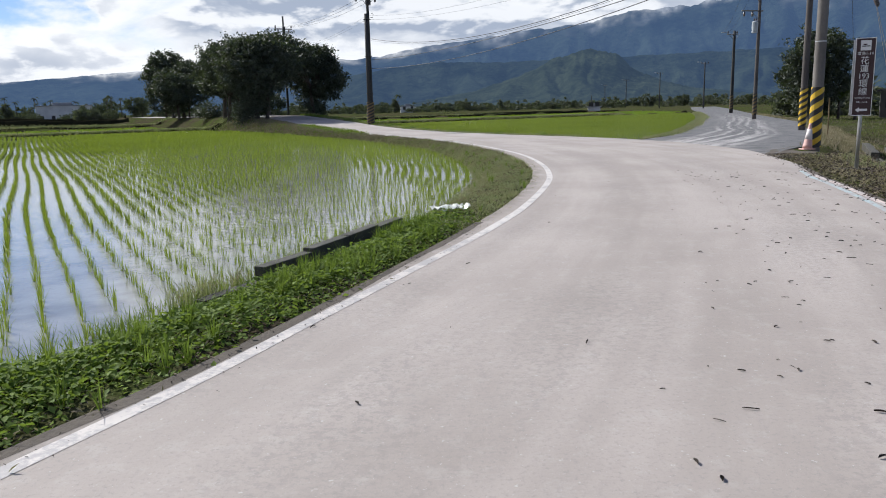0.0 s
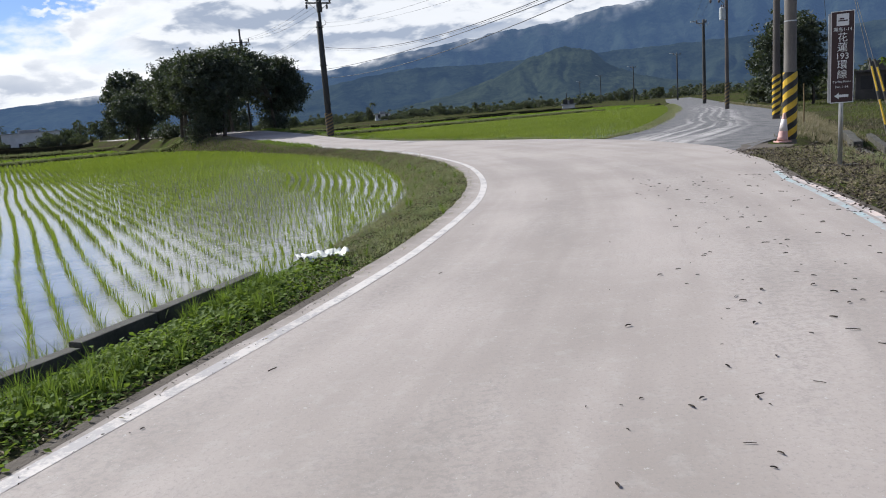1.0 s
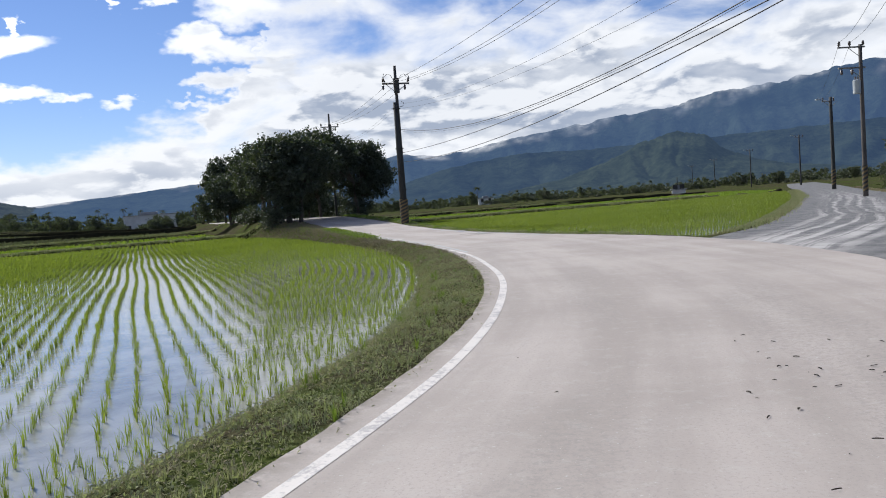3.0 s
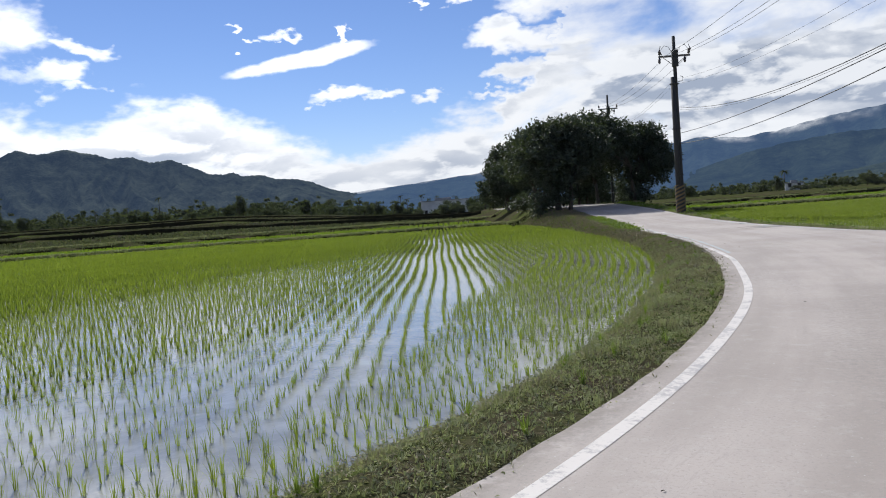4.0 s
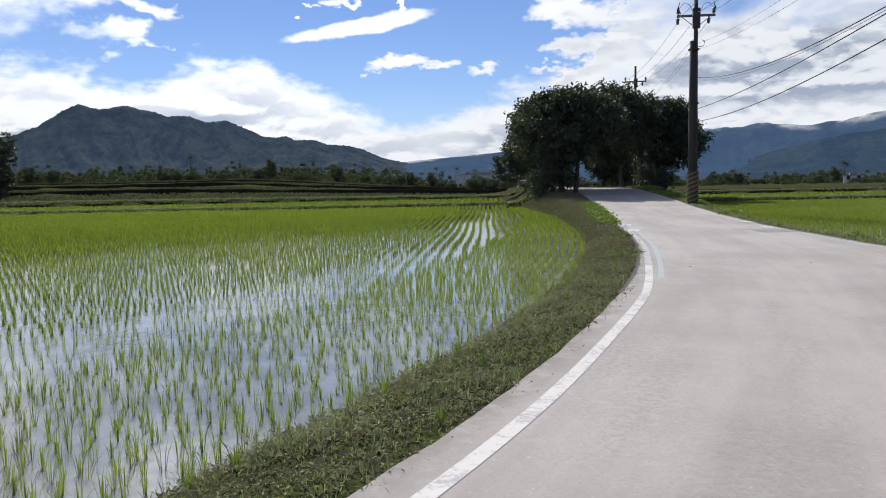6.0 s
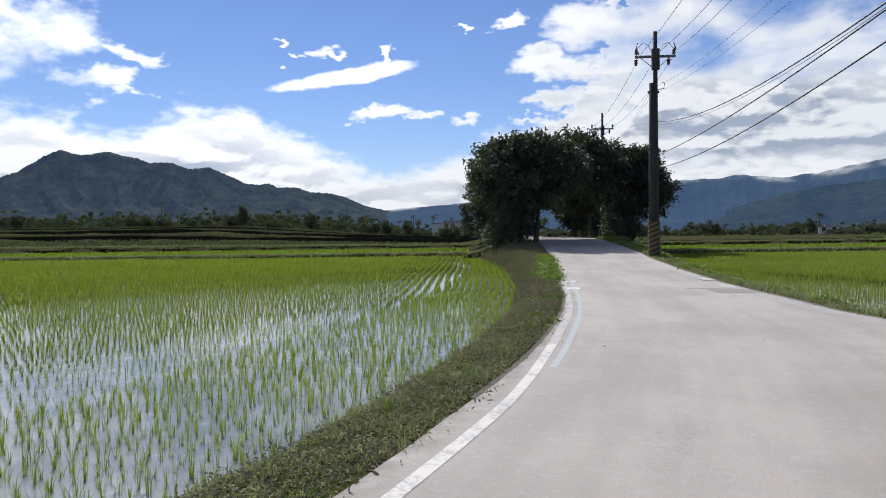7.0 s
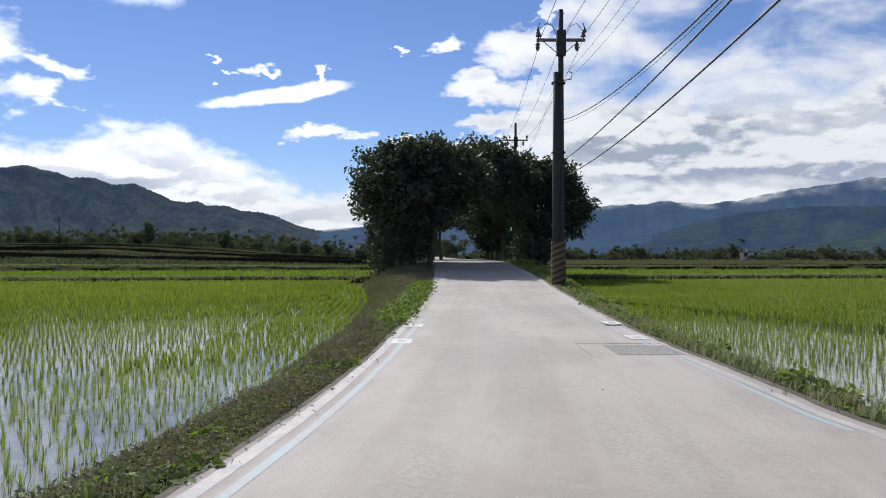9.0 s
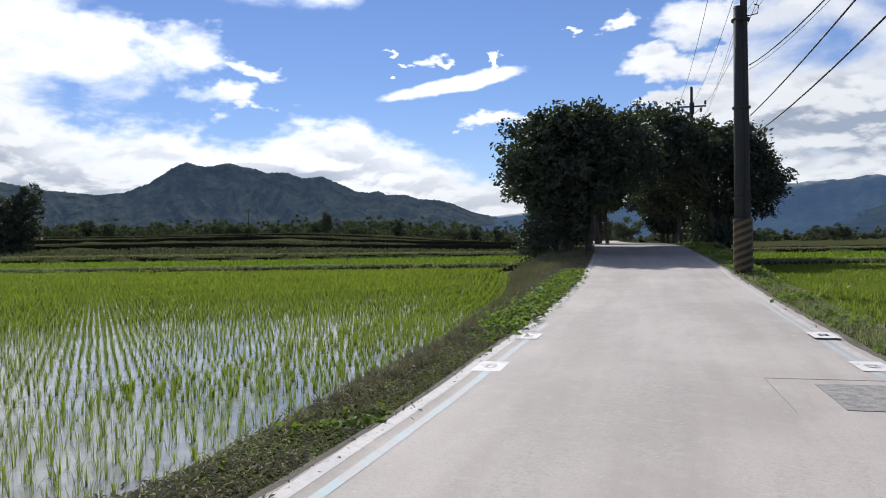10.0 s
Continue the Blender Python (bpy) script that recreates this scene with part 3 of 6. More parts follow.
def lie(x, y, with_road=True):
    """Height of the earth at plan points."""
    x, y = np.asarray(x, dtype=float).ravel(), np.asarray(y, dtype=float).ravel()
    p = np.stack([x, y], 1)
    sl, il = nearest(p, LEFT)
    sr, ir = nearest(p, RIGHT)
    sr = -sr
    zl, zr = road_z(LEFT[il, 1]), road_z(LEFT[ir, 1])
    off = p @ BUND
    level = -0.42 + banks(off, sl > 0, ramp(-(p @ np.array([BUND[1], -BUND[0]])), -35, 35)) + 0.02 * wave(x * 0.7, y * 0.7)
    wl = np.interp(LEFT[il, 1], [-20, 3, 5, 10, 13, 24, 30, 44, 54, 66, 90], [2.4, 2.0, 1.6, 1.55, 1.65, 1.6, 1.45, 1.45, 2.4, 4.2, 4.0])
    wr = np.interp(LEFT[ir, 1], [-20, 8, 16, 24, 30, 36, 44, 60, 75], [3.2, 3.2, 3.2, 3.0, 1.2, 1.05, 1.05, 1.7, 3.5])
    bump = 0.02 * wave(x * 2.1, y * 2.1, 1.0)
    hl = zl - 0.035 + bump * np.clip(sl, 0, 1) + (level - zl + 0.035) * ramp(sl / wl, 0.45, 1.08)
    hr = zr - 0.035 + bump * np.clip(sr, 0, 1) + (level - zr + 0.035) * ramp(sr / wr, 0.55, 1.05)
    h = np.where(sl > 0, hl, np.where(sr > 0, hr, np.minimum(zl, zr) - 0.05))
    gl, _ = nearest(p, GRAVEL_L)
    gr, _ = nearest(p, GRAVEL_R)
    inside = np.maximum(gl, -gr)          # below zero within the gravel road
    ok = y > 19
    hg = -0.03 + (level + 0.03) * ramp(inside, 0.3, 1.6) + bump * 0.5
    h = np.where((sr > 0) & ok & (inside < 1.6), np.maximum(np.where(inside < 0, -0.05, hg), np.where(inside < 0, -9, h)), h)
    return h


# ---- ground, one sheet to the horizon ----
def lines(dense_from, dense_to, step, reach):
    mid = np.arange(dense_from, dense_to + step / 2, step)
    grow, s, v = [], step, 0.0
    while v < reach:
        s *= 1.12
        v += s
        grow.append(v)
    grow = np.array(grow)
    return np.concatenate([dense_from - grow[::-1], mid, dense_to + grow])


def make_ground():
    gx, gy = lines(-24, 24, 0.36, 4200), lines(-4, 84, 0.36, 4200)
    xx, yy = np.meshgrid(gx, gy)
    z = lie(xx, yy)
    nx, ny = len(gx), len(gy)
    i = np.arange(nx * ny).reshape(ny, nx)
    f = np.stack([i[:-1, :-1], i[:-1, 1:], i[1:, 1:], i[1:, :-1]], -1).reshape(-1, 4)
    ob = mesh_np("ground", np.stack([xx.ravel(), yy.ravel(), z], 1), f, MAT["ground"])
    ob.data.polygons.foreach_set("use_smooth", [True] * len(ob.data.polygons))
    return tagged(ob, "brown earth and low grass of the flat farmland", "ground", kind="structure")


make_ground()


# ---- road and its paint ----
def strip(name, a, b, za, zb, material, across=6, even=None):
    """A sheet between two plan lines of the same length; the UV runs in metres across and along."""
    s = np.concatenate([[0], np.cumsum(np.linalg.norm(np.diff(a, axis=0), axis=1))])
    v, uv = [], []
    for k in range(across + 1):
        u = k / across
        q = a * (1 - u) + b * u
        v.append(np.column_stack([q, za * (1 - u) + zb * u]))
        uv.append(np.column_stack([np.linalg.norm(b - a, axis=1) * u if even is None else np.full(len(a), even * u), s]))
    n = len(a)
    i = np.arange(n * (across + 1)).reshape(across + 1, n)
    f = np.stack([i[:-1, :-1], i[1:, :-1], i[1:, 1:], i[:-1, 1:]], -1).reshape(-1, 4)
    return mesh_np(name, np.vstack(v), f, material, np.vstack(uv))


road_level = road_z(LEFT[:, 1])
edge_l = LEFT + left_of(LEFT) * (0.02 * wave(LEFT[:, 0] * 3, LEFT[:, 1] * 3)[:, None])
road = tagged(strip("road", edge_l, RIGHT, road_level, road_level, MAT["road"], 12), "pale worn concrete country lane with dust and stains", "road", kind="structure")
# the slab's own edge
for nm, ln in (("road_edge", edge_l), ("road_edge", RIGHT)):
    out = left_of(ln) * (0.03 if ln is edge_l else -0.03)
    o = strip(nm, ln, ln + out, road_level, road_level - 0.12, MAT["road"], 1)
    o.parent = road


def paint_line(name, base, inset, width, y0, y1, material, label, lift=0.002, wob=0.012, far=None):
    keep = (LEFT[:, 1] >= y0) & (LEFT[:, 1] <= y1)
    n = left_of(LEFT)[keep]
    at_y, by = inset if isinstance(inset, tuple) else ([29, 37], [inset, inset if far is None else far])
    a = base[keep] - n * (np.interp(LEFT[keep, 1], at_y, by) + wob * np.sin(LEFT[keep, 1] * 0.9))[:, None]
    b = a - n * width
    z = road_level[keep] + lift
    return tagged(strip(name, a, b, z, z, material, 1), label, "road marking", kind="structure")


INSET = ([3, 5, 7.4, 8.6, 10.5, 15, 19, 29, 31.5, 34, 39, 46], [0.11, 0.09, 0.15, 0.19, 0.26, 0.285, 0.265, 0.28, 0.17, 0.11, 0.05, 0.05])
paint_line("edge_line", LEFT, INSET, 0.11, -12, 8.85, MAT["paint_thin"], "worn white edge line beside the verge")
paint_line("edge_line", LEFT, INSET, 0.12, 8.55, 32.5, MAT["paint"], "white painted edge line round the bend", 0.003)
paint_line("edge_line", LEFT, INSET, 0.13, 32.1, 66, MAT["paint_faint"], "worn white edge line beside the verge")
paint_line("blue_line", LEFT, 0.42, 0.09, 30.6, 46, MAT["blue_faint"], "faded pale blue line along the lane", far=0.30)


def soil_creep(base, sign, y0, y1, reach, label):
    """Earth washed from the verge onto the slab, with an uneven inner edge."""
    keep = (LEFT[:, 1] >= y0) & (LEFT[:, 1] <= y1)
    n = left_of(LEFT)[keep]
    q = base[keep]
    w = np.maximum(0.02, reach * (0.85 + 0.3 * wave(q[:, 0] * 1.3, q[:, 1] * 1.3, 2.2) + 0.25 * wave(q[:, 0] * 5.3, q[:, 1] * 5.3, 1.2)))
    z = road_level[keep] + 0.007
    a = q + n * sign * 0.03
    b = q - n * (sign * w)[:, None]
    return tagged(strip("soil_creep", a, b, z - 0.004, z - 0.006, MAT["soil"], 1), label, "soil", kind="structure")


soil_creep(LEFT, 1, -10, 9.6, 0.075, "dark earth washed onto the edge of the lane")
soil_creep(LEFT, 1, 29, 70, 0.04, "dark earth washed onto the edge of the lane")
soil_creep(RIGHT, -1, 34, 72, 0.10, "dark earth washed onto the edge of the lane")
soil_creep(RIGHT, -1, -6, 17, 0.12, "dark earth washed onto the edge of the lane")
right_inner = RIGHT + left_of(RIGHT) * 0.32
paint_line("edge_line", right_inner, 0.0, 0.11, 36.2, 64, MAT["paint_faint"], "worn white edge line beside the field")
paint_line("blue_line", right_inner + left_of(RIGHT) * 0.13, 0.0, 0.08, 36.4, 50, MAT["blue_faint"], "faded pale blue line along the lane")
paint_line("blue_line", RIGHT + left_of(RIGHT) * 0.28, 0.0, 0.10, 2, 16.2, MAT["blue"], "chipped pale blue line at the lane's edge")
paint_line("pink_line", RIGHT + left_of(RIGHT) * 0.14, 0.0, 0.10, 2, 15.5, MAT["pink"], "rubbed pinkish line at the lane's edge")


def marker_box(x, y, turn):
    """A white stencilled box with a bare middle."""
    bm = bmesh.new()
    w, l = 0.17, 0.33
    for a in ((-w, w, -l, -0.12), (-w, w, 0.10, l), (-w, -0.06, -0.12, 0.10), (0.07, w, -0.12, 0.10), (-0.025, 0.03, -0.06, 0.05)):
        v = [bm.verts.new((p, q, 0.0)) for p, q in ((a[0], a[2]), (a[1], a[2]), (a[1], a[3]), (a[0], a[3]))]
        bm.faces.new(v)
    me = part("road_marking", bm, MAT["paint_box"], None)
    me.matrix_basis = pose(x, y, float(road_z(y)) + 0.003, 0, 0, turn)
    tagged(me, "small white stencilled box painted on the concrete", "road marking", "lane boxes", "structure")


for bx, by in ((-2.88, 42.12), (-3.95, 44.6), (0.66, 44.4), (-0.33, 46.7)):
    marker_box(bx, by, 24)


def gravel_road():
    n = min(len(GRAVEL_L), len(GRAVEL_R))
    u = np.linspace(0, 1, n)

    def even(l):
        s = np.linspace(0, 1, len(l))
        return np.stack([np.interp(u, s, l[:, k]) for k in (0, 1)], 1)

    a, b = even(GRAVEL_L), even(GRAVEL_R)
    z = np.full(n, -0.012)
    tagged(strip("gravel_road", a, b, z, z, MAT["gravel"], 10, 6.0), "dark grey gravel farm track joining the lane", "road", kind="structure")


gravel_road()
keep = GRAVEL_R[:, 1] < 27
soil_in, soil_out = GRAVEL_R[keep] + left_of(GRAVEL_R)[keep] * (0.25 + 0.2 * wave(GRAVEL_R[keep, 0] * 2, GRAVEL_R[keep, 1] * 2))[:, None], GRAVEL_R[keep] - left_of(GRAVEL_R)[keep] * 0.9
tagged(strip("track_shoulder", soil_in, soil_out, np.full(keep.sum(), -0.007), lie(*soil_out.T) + 0.004, MAT["soil"], 3), "bare dark earth shoulder of the gravel track", "soil", kind="structure")

# rough patch in the concrete
pb = bmesh.new()
add_box(pb, -0.5, 0.5, -0.58, 0.58, -0.02, 0.0)
patch = part("road_patch", pb, MAT["patch"], None)
patch.matrix_basis = pose(1.09, 42.70, 0.006, 0, 0, 25)
tagged(patch, "rough dark repair patch in the concrete lane", "road patch", kind="structure")
for x0, x1, y0, y1 in ((-0.92, -0.916, -0.75, 0.85), (-0.916, 0.5, 0.846, 0.85)):
    cut = part("saw_cut", box(x0, x1, y0, y1, -0.006, -0.002), MAT["patch"], patch)

# ---- paddy water ----
def water(name, corners, label, z=WATER):
    bm = bmesh.new()
    bm.faces.new([bm.verts.new((x, y, z)) for x, y in corners])
    return tagged(part(name, bm, MAT["water"], None), label, "water", kind="structure")


water("water", [(3.0, -6), (3.0, 26), (0, 36), (-8, 52), (-20, 74), (-28, 69.5), (-60, 49), (-90, 29), (-60, -30), (-14, -30)], "still shallow water of the flooded paddy")
water("water", [(2, 38), (9.5, 28), (16, 38), (30, 72), (36, 106), (-14, 75), (-11, 66)], "still shallow water of the flooded paddy")
water("water", [(12.4, 10), (30, 8), (46, 22), (46, 40), (24.0, 31.5), (17.0, 24.6), (13.9, 19.5)], "shallow puddled water in the fallow field", -0.412)


# ---- grass and rice generators ----
RNG = np.random.default_rng(7)


def blades(name, roots, height, width, count, lean, material):
    """Tufts of tapering bent blades at the given roots, in one mesh."""
    n = len(roots)
    r = np.repeat(np.asarray(roots, dtype=float), count, axis=0)
    m = n * count
    hh = np.repeat(np.broadcast_to(height, n), count) * RNG.uniform(0.65, 1.15, m)
    ww = np.repeat(np.broadcast_to(width, n), count) * RNG.uniform(0.7, 1.3, m)
    ang = RNG.uniform(0, 2 * np.pi, m)
    le = np.abs(RNG.normal(0, 1, m)) * lean * hh
    d = np.stack([np.cos(ang), np.sin(ang), np.zeros(m)], 1)
    s = np.stack([-np.sin(ang), np.cos(ang), np.zeros(m)], 1) * (ww / 2)[:, None]
    up = np.zeros((m, 3))
    up[:, 2] = hh
    base = r + d * (RNG.uniform(0, 0.022, m))[:, None]
    mid = base + up * 0.58 + d * (le * 0.35)[:, None]
    tip = base + up * 0.97 + d * le[:, None]
    v = np.stack([base - s, base + s, mid - s * 0.85, mid + s * 0.85, tip], 1).reshape(-1, 3)
    i = np.arange(m)[:, None] * 5
    f = np.stack([i + [0, 1, 3], i + [0, 3, 2], i + [2, 3, 4]], 1).reshape(-1, 3)
    return mesh_np(name, v, f, material)


def leaves(name, centres, size, material, up=0.4, ratio=0.55):
    """Folded four-cornered leaves at the given centres, in one mesh."""
    m = len(centres)
    nrm = RNG.normal(0, 1, (m, 3))
    nrm[:, 2] = np.abs(nrm[:, 2]) + up
    nrm /= np.linalg.norm(nrm, axis=1)[:, None]
    a = np.cross(nrm, RNG.normal(0, 1, (m, 3)))
    a /= np.linalg.norm(a, axis=1)[:, None] + 1e-9
    b = np.cross(nrm, a)
    sz = (np.broadcast_to(size, m) * RNG.uniform(0.6, 1.35, m))[:, None]
    fold = nrm * sz * 0.18
    c = np.asarray(centres)
    v = np.stack([c - a * sz, c + b * sz * ratio + fold, c + a * sz - fold * 0.6, c - b * sz * ratio + fold], 1).reshape(-1, 3)
    i = np.arange(m)[:, None] * 4
    f = np.stack([i + [0, 1, 2], i + [0, 2, 3]], 1).reshape(-1, 3)
    return mesh_np(name, v, f, material)


PATH_XY = np.array([(r[1], r[2]) for r in PATH])


def from_path(p):
    return np.sqrt(((p[:, None, :] - PATH_XY[None]) ** 2).sum(2)).min(1)


# ---- rice ----
def grid_rows(x0, x1, y0, y1, row, gap, turn, jitter=0.03):
    """Roots in straight rows that run `turn` radians left of +y."""
    w, c = np.array([-math.sin(turn), math.cos(turn)]), np.array([math.cos(turn), math.sin(turn)])
    mid = np.array([(x0 + x1) / 2, (y0 + y1) / 2])
    reach = math.hypot(x1 - x0, y1 - y0) / 2
    k, j = np.meshgrid(np.arange(-reach, reach, row), np.arange(-reach, reach, gap))
    k, j = k.ravel(), j.ravel()
    sway = 0.05 * np.sin(j * 0.35 + k * 0.5)
    p = mid + (k + sway)[:, None] * c + j[:, None] * w + RNG.normal(0, jitter, (len(k), 2))
    return p[(p[:, 0] > x0) & (p[:, 0] < x1) & (p[:, 1] > y0) & (p[:, 1] < y1)]


def left_paddy():
    p = grid_rows(-62, 2.5, 0, 78, 0.30, 0.21, ROWS, 0.014)
    sl, il = nearest(p, LEFT)
    wl = np.interp(LEFT[il, 1], [-20, 9, 13, 24, 30, 44, 54, 66, 90], [1.85, 1.75, 1.52, 1.45, 1.28, 1.28, 2.1, 3.9, 4.0])
    off = p @ BUND
    head = np.interp(LEFT[il, 1], [0, 8, 16, 24, 34, 44, 60], [0.1, 0.2, 1.0, 3.2, 3.4, 2.6, 1.0])
    p = p[(sl > wl + head) & (off < 70.6) & (off > -4)]
    # rows of the headland follow the lane
    n = left_of(LEFT)
    rows = []
    for k in range(14):
        for i in range(0, len(LEFT) * 2 - 2):
            i, y = i // 2, (LEFT[i // 2, 1] if i % 2 == 0 else (LEFT[i // 2, 1] + LEFT[i // 2 + 1, 1]) / 2)
            q = LEFT[i] + (LEFT[i + 1] - LEFT[i]) * ((y - LEFT[i, 1]) / (LEFT[i + 1, 1] - LEFT[i, 1]))
            if 1 < y < 66:
                w0 = np.interp(y, [-20, 9, 13, 24, 30, 44, 54, 66, 90], [1.85, 1.75, 1.52, 1.45, 1.28, 1.28, 2.1, 3.9, 4.0])
                h0 = np.interp(y, [0, 8, 16, 24, 34, 44, 60], [0.1, 0.2, 1.0, 3.2, 3.4, 2.6, 1.0])
                d = 0.08 + 0.24 * k
                if d < h0:
                    rows.append(q + n[i] * (w0 + d))
    hd = np.array(rows) + RNG.normal(0, 0.034, (len(rows), 2))
    for p0, grp in ((p, 0), (hd, 1)):
        d = from_path(p0)
        lush = 0.75 * ramp(d, 13, 34) + 0.25 * ramp(wave(p0[:, 0] * 0.16, p0[:, 1] * 0.13, 2.0), 0.0, 0.9) * (1 if grp == 0 else 0.4)
        thin = RNG.uniform(0, 1, len(p0)) < 0.96
        vary = 1 + 0.22 * wave(p0[:, 0] * 0.5, p0[:, 1] * 0.5, 4.0)
        root = np.column_stack([p0, np.full(len(p0), WATER - 0.03)])
        hgt = (0.19 + 0.14 * lush) * vary
        yield root, hgt, d, lush, thin


def rice_field(gen):
    bins = {}
    for root, hgt, d, lush, thin in gen:
        for lo, hi, count, width in ((0, 9, 9, 0.0062), (9, 18, 11, 0.0100), (18, 32, 10, 0.020), (32, 300, 7, 0.036)):
            for rich in (0, 1):
                k = (d >= lo) & (d < hi) & ((lush > 0.4) == bool(rich)) & thin
                if k.any():
                    yield root[k], hgt[k], width * (1.35 if rich else 1.0), count + (2 if rich else 0)


def join_blades(name, label, pieces, material, lean=0.31):
    obs = [blades(name, r, h, w, c, lean, material) for r, h, w, c in pieces]
    verts, faces, base = [], [], 0
    for o in obs:
        me = o.data
        v = np.empty(len(me.vertices) * 3, dtype=np.float32)
        me.vertices.foreach_get("co", v)
        f = np.empty(len(me.loops), dtype=np.int32)
        me.loops.foreach_get("vertex_index", f)
        verts.append(v.reshape(-1, 3))
        faces.append(f.reshape(-1, 3) + base)
        base += len(me.vertices)
        bpy.data.objects.remove(o)
    return tagged(mesh_np(name, np.vstack(verts), np.vstack(faces), material), label, "rice", kind="stuff")


join_blades("rice_seedlings", "bright green young rice in rows standing in water", rice_field(left_paddy()), MAT["rice"])


def right_paddy():
    p = grid_rows(-16, 36, 28, 104, 0.30, 0.19, radians(24), 0.018)
    sr, ir = nearest(p, RIGHT)
    gl, _ = nearest(p, GRAVEL_L)
    off = p @ BUND
    p = p[(-sr > np.interp(RIGHT[ir, 1], [30, 50, 60], [0.95, 0.95, 1.4])) & (gl > 1.0) & (off < 70.6)]
    d = from_path(p)
    lush = 0.75 * ramp(wave(p[:, 0] * 0.25, p[:, 1] * 0.25, 2.0) + 0.04 * (p[:, 1] - 50), -0.5, 0.6)
    yield np.column_stack([p, np.full(len(p), WATER - 0.03)]), (0.20 + 0.08 * lush), d, np.maximum(lush, ramp(d, 13, 20)), np.ones(len(p), bool)


join_blades("rice_seedlings", "bright green young rice in rows standing in water", rice_field(right_paddy()), MAT["rice"])


def far_fields():
    p = grid_rows(-170, 40, 20, 170, 0.62, 0.42, ROWS, 0.12)
    off = p @ BUND
    sl, il = nearest(p, LEFT[::4])
    gl, _ = nearest(p, GRAVEL_L)
    width = np.interp(LEFT[::4][il, 1], WIDTH_Y, WIDTH_W)
    p = p[(off > 72.6) & (off < 105) & ((sl > 5) | (sl < -width - 3)) & ((gl > 1.5) | (p[:, 1] < 40))]
    yield np.column_stack([p, lie(p[:, 0], p[:, 1])]), np.full(len(p), 0.30), 0.11, 3


join_blades("rice_sward", "dense green rice of the farther fields", far_fields(), MAT["rice_far"], 0.3)


# ---- distance: hills and mountains ----
FAR_C = (3.5, 20.0)                      # the ranges stand round this place


def range_of_hills(name, label, profile, near, ridge, material, step, rough, seed, tops=0.0, spurs=0.3):
    """A wooded range whose skyline has the given elevation at each azimuth (degrees to the left of +y), with spurs running down from the crest."""
    az = np.arange(profile[0][0], profile[-1][0] + step, step)
    el = np.interp(az, [p[0] for p in profile], [p[1] for p in profile])
    top = np.tan(np.radians(el)) * ridge + 1.5
    fine = np.array([noise.fractal((a * 0.9, seed, 0), 0.8, 2.1, 6) for a in az])
    fine = 1 + rough * np.clip(fine - fine.mean(), -1, 1)
    rr = np.linspace(0, 1.1, 56)
    v, uv = [], []
    for u in rr:
        r = near + (ridge - near) * u
        flank = max(0.0, 1 - u)
        prof = u ** 1.25 if u < 1.0 else 1.0 - (u - 1.0) * 3.0
        for k, a in enumerate(az):
            w = 1.4 * noise.noise((a * 0.22, u * 1.7, seed + 3)) + 0.5 * noise.noise((a * 0.8, u * 4.0, seed + 6))
            fold = 2.2 * abs(noise.noise(((a + w) * 0.42, u * 0.5, seed + 9))) + 1.0 * abs(noise.noise(((a + w) * 1.15, u * 1.4, seed + 12)))
            cut = 1 - spurs * fold * min(1.0, flank * 2.2) + 0.12 * flank * noise.fractal((a * 0.7, u * 5.0, seed), 0.8, 2.0, 4)
            h = top[k] * fine[k] * prof * max(0.05, cut) + tops * (noise.noise((a * 5.1, u * 30, seed)) + 0.7 * noise.noise((a * 13.0, u * 60, seed)))
            v.append((FAR_C[0] - math.sin(radians(a)) * r, FAR_C[1] + math.cos(radians(a)) * r, h - 1.0 - 3.0 * (u == 0)))
            uv.append((a, h / top[k]))
    n = len(az)
    i = np.arange(n * len(rr)).reshape(len(rr), n)
    f = np.stack([i[:-1, :-1], i[1:, :-1], i[1:, 1:], i[:-1, 1:]], -1).reshape(-1, 4)
    ob = mesh_np(name, np.array(v), f, material, np.array(uv))
    ob.data.polygons.foreach_set("use_smooth", [True] * len(ob.data.polygons))
    return tagged(ob, label, "mountain", kind="structure")


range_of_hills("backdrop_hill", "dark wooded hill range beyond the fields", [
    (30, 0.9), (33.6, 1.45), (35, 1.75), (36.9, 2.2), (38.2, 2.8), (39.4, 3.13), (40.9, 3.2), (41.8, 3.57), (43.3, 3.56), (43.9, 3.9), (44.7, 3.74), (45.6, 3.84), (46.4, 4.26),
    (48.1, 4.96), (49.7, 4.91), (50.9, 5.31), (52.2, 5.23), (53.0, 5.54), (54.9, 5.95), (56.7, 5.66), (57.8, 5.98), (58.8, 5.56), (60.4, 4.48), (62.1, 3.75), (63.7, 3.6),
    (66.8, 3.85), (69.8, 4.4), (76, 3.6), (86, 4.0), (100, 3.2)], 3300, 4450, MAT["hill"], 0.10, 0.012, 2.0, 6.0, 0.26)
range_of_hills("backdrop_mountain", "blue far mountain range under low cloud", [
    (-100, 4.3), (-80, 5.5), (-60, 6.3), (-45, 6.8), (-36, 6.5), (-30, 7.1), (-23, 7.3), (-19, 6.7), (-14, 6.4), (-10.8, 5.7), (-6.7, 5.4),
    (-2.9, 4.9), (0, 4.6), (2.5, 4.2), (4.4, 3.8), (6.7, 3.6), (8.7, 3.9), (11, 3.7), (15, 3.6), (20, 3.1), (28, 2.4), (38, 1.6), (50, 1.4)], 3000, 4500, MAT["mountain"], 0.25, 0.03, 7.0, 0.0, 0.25)
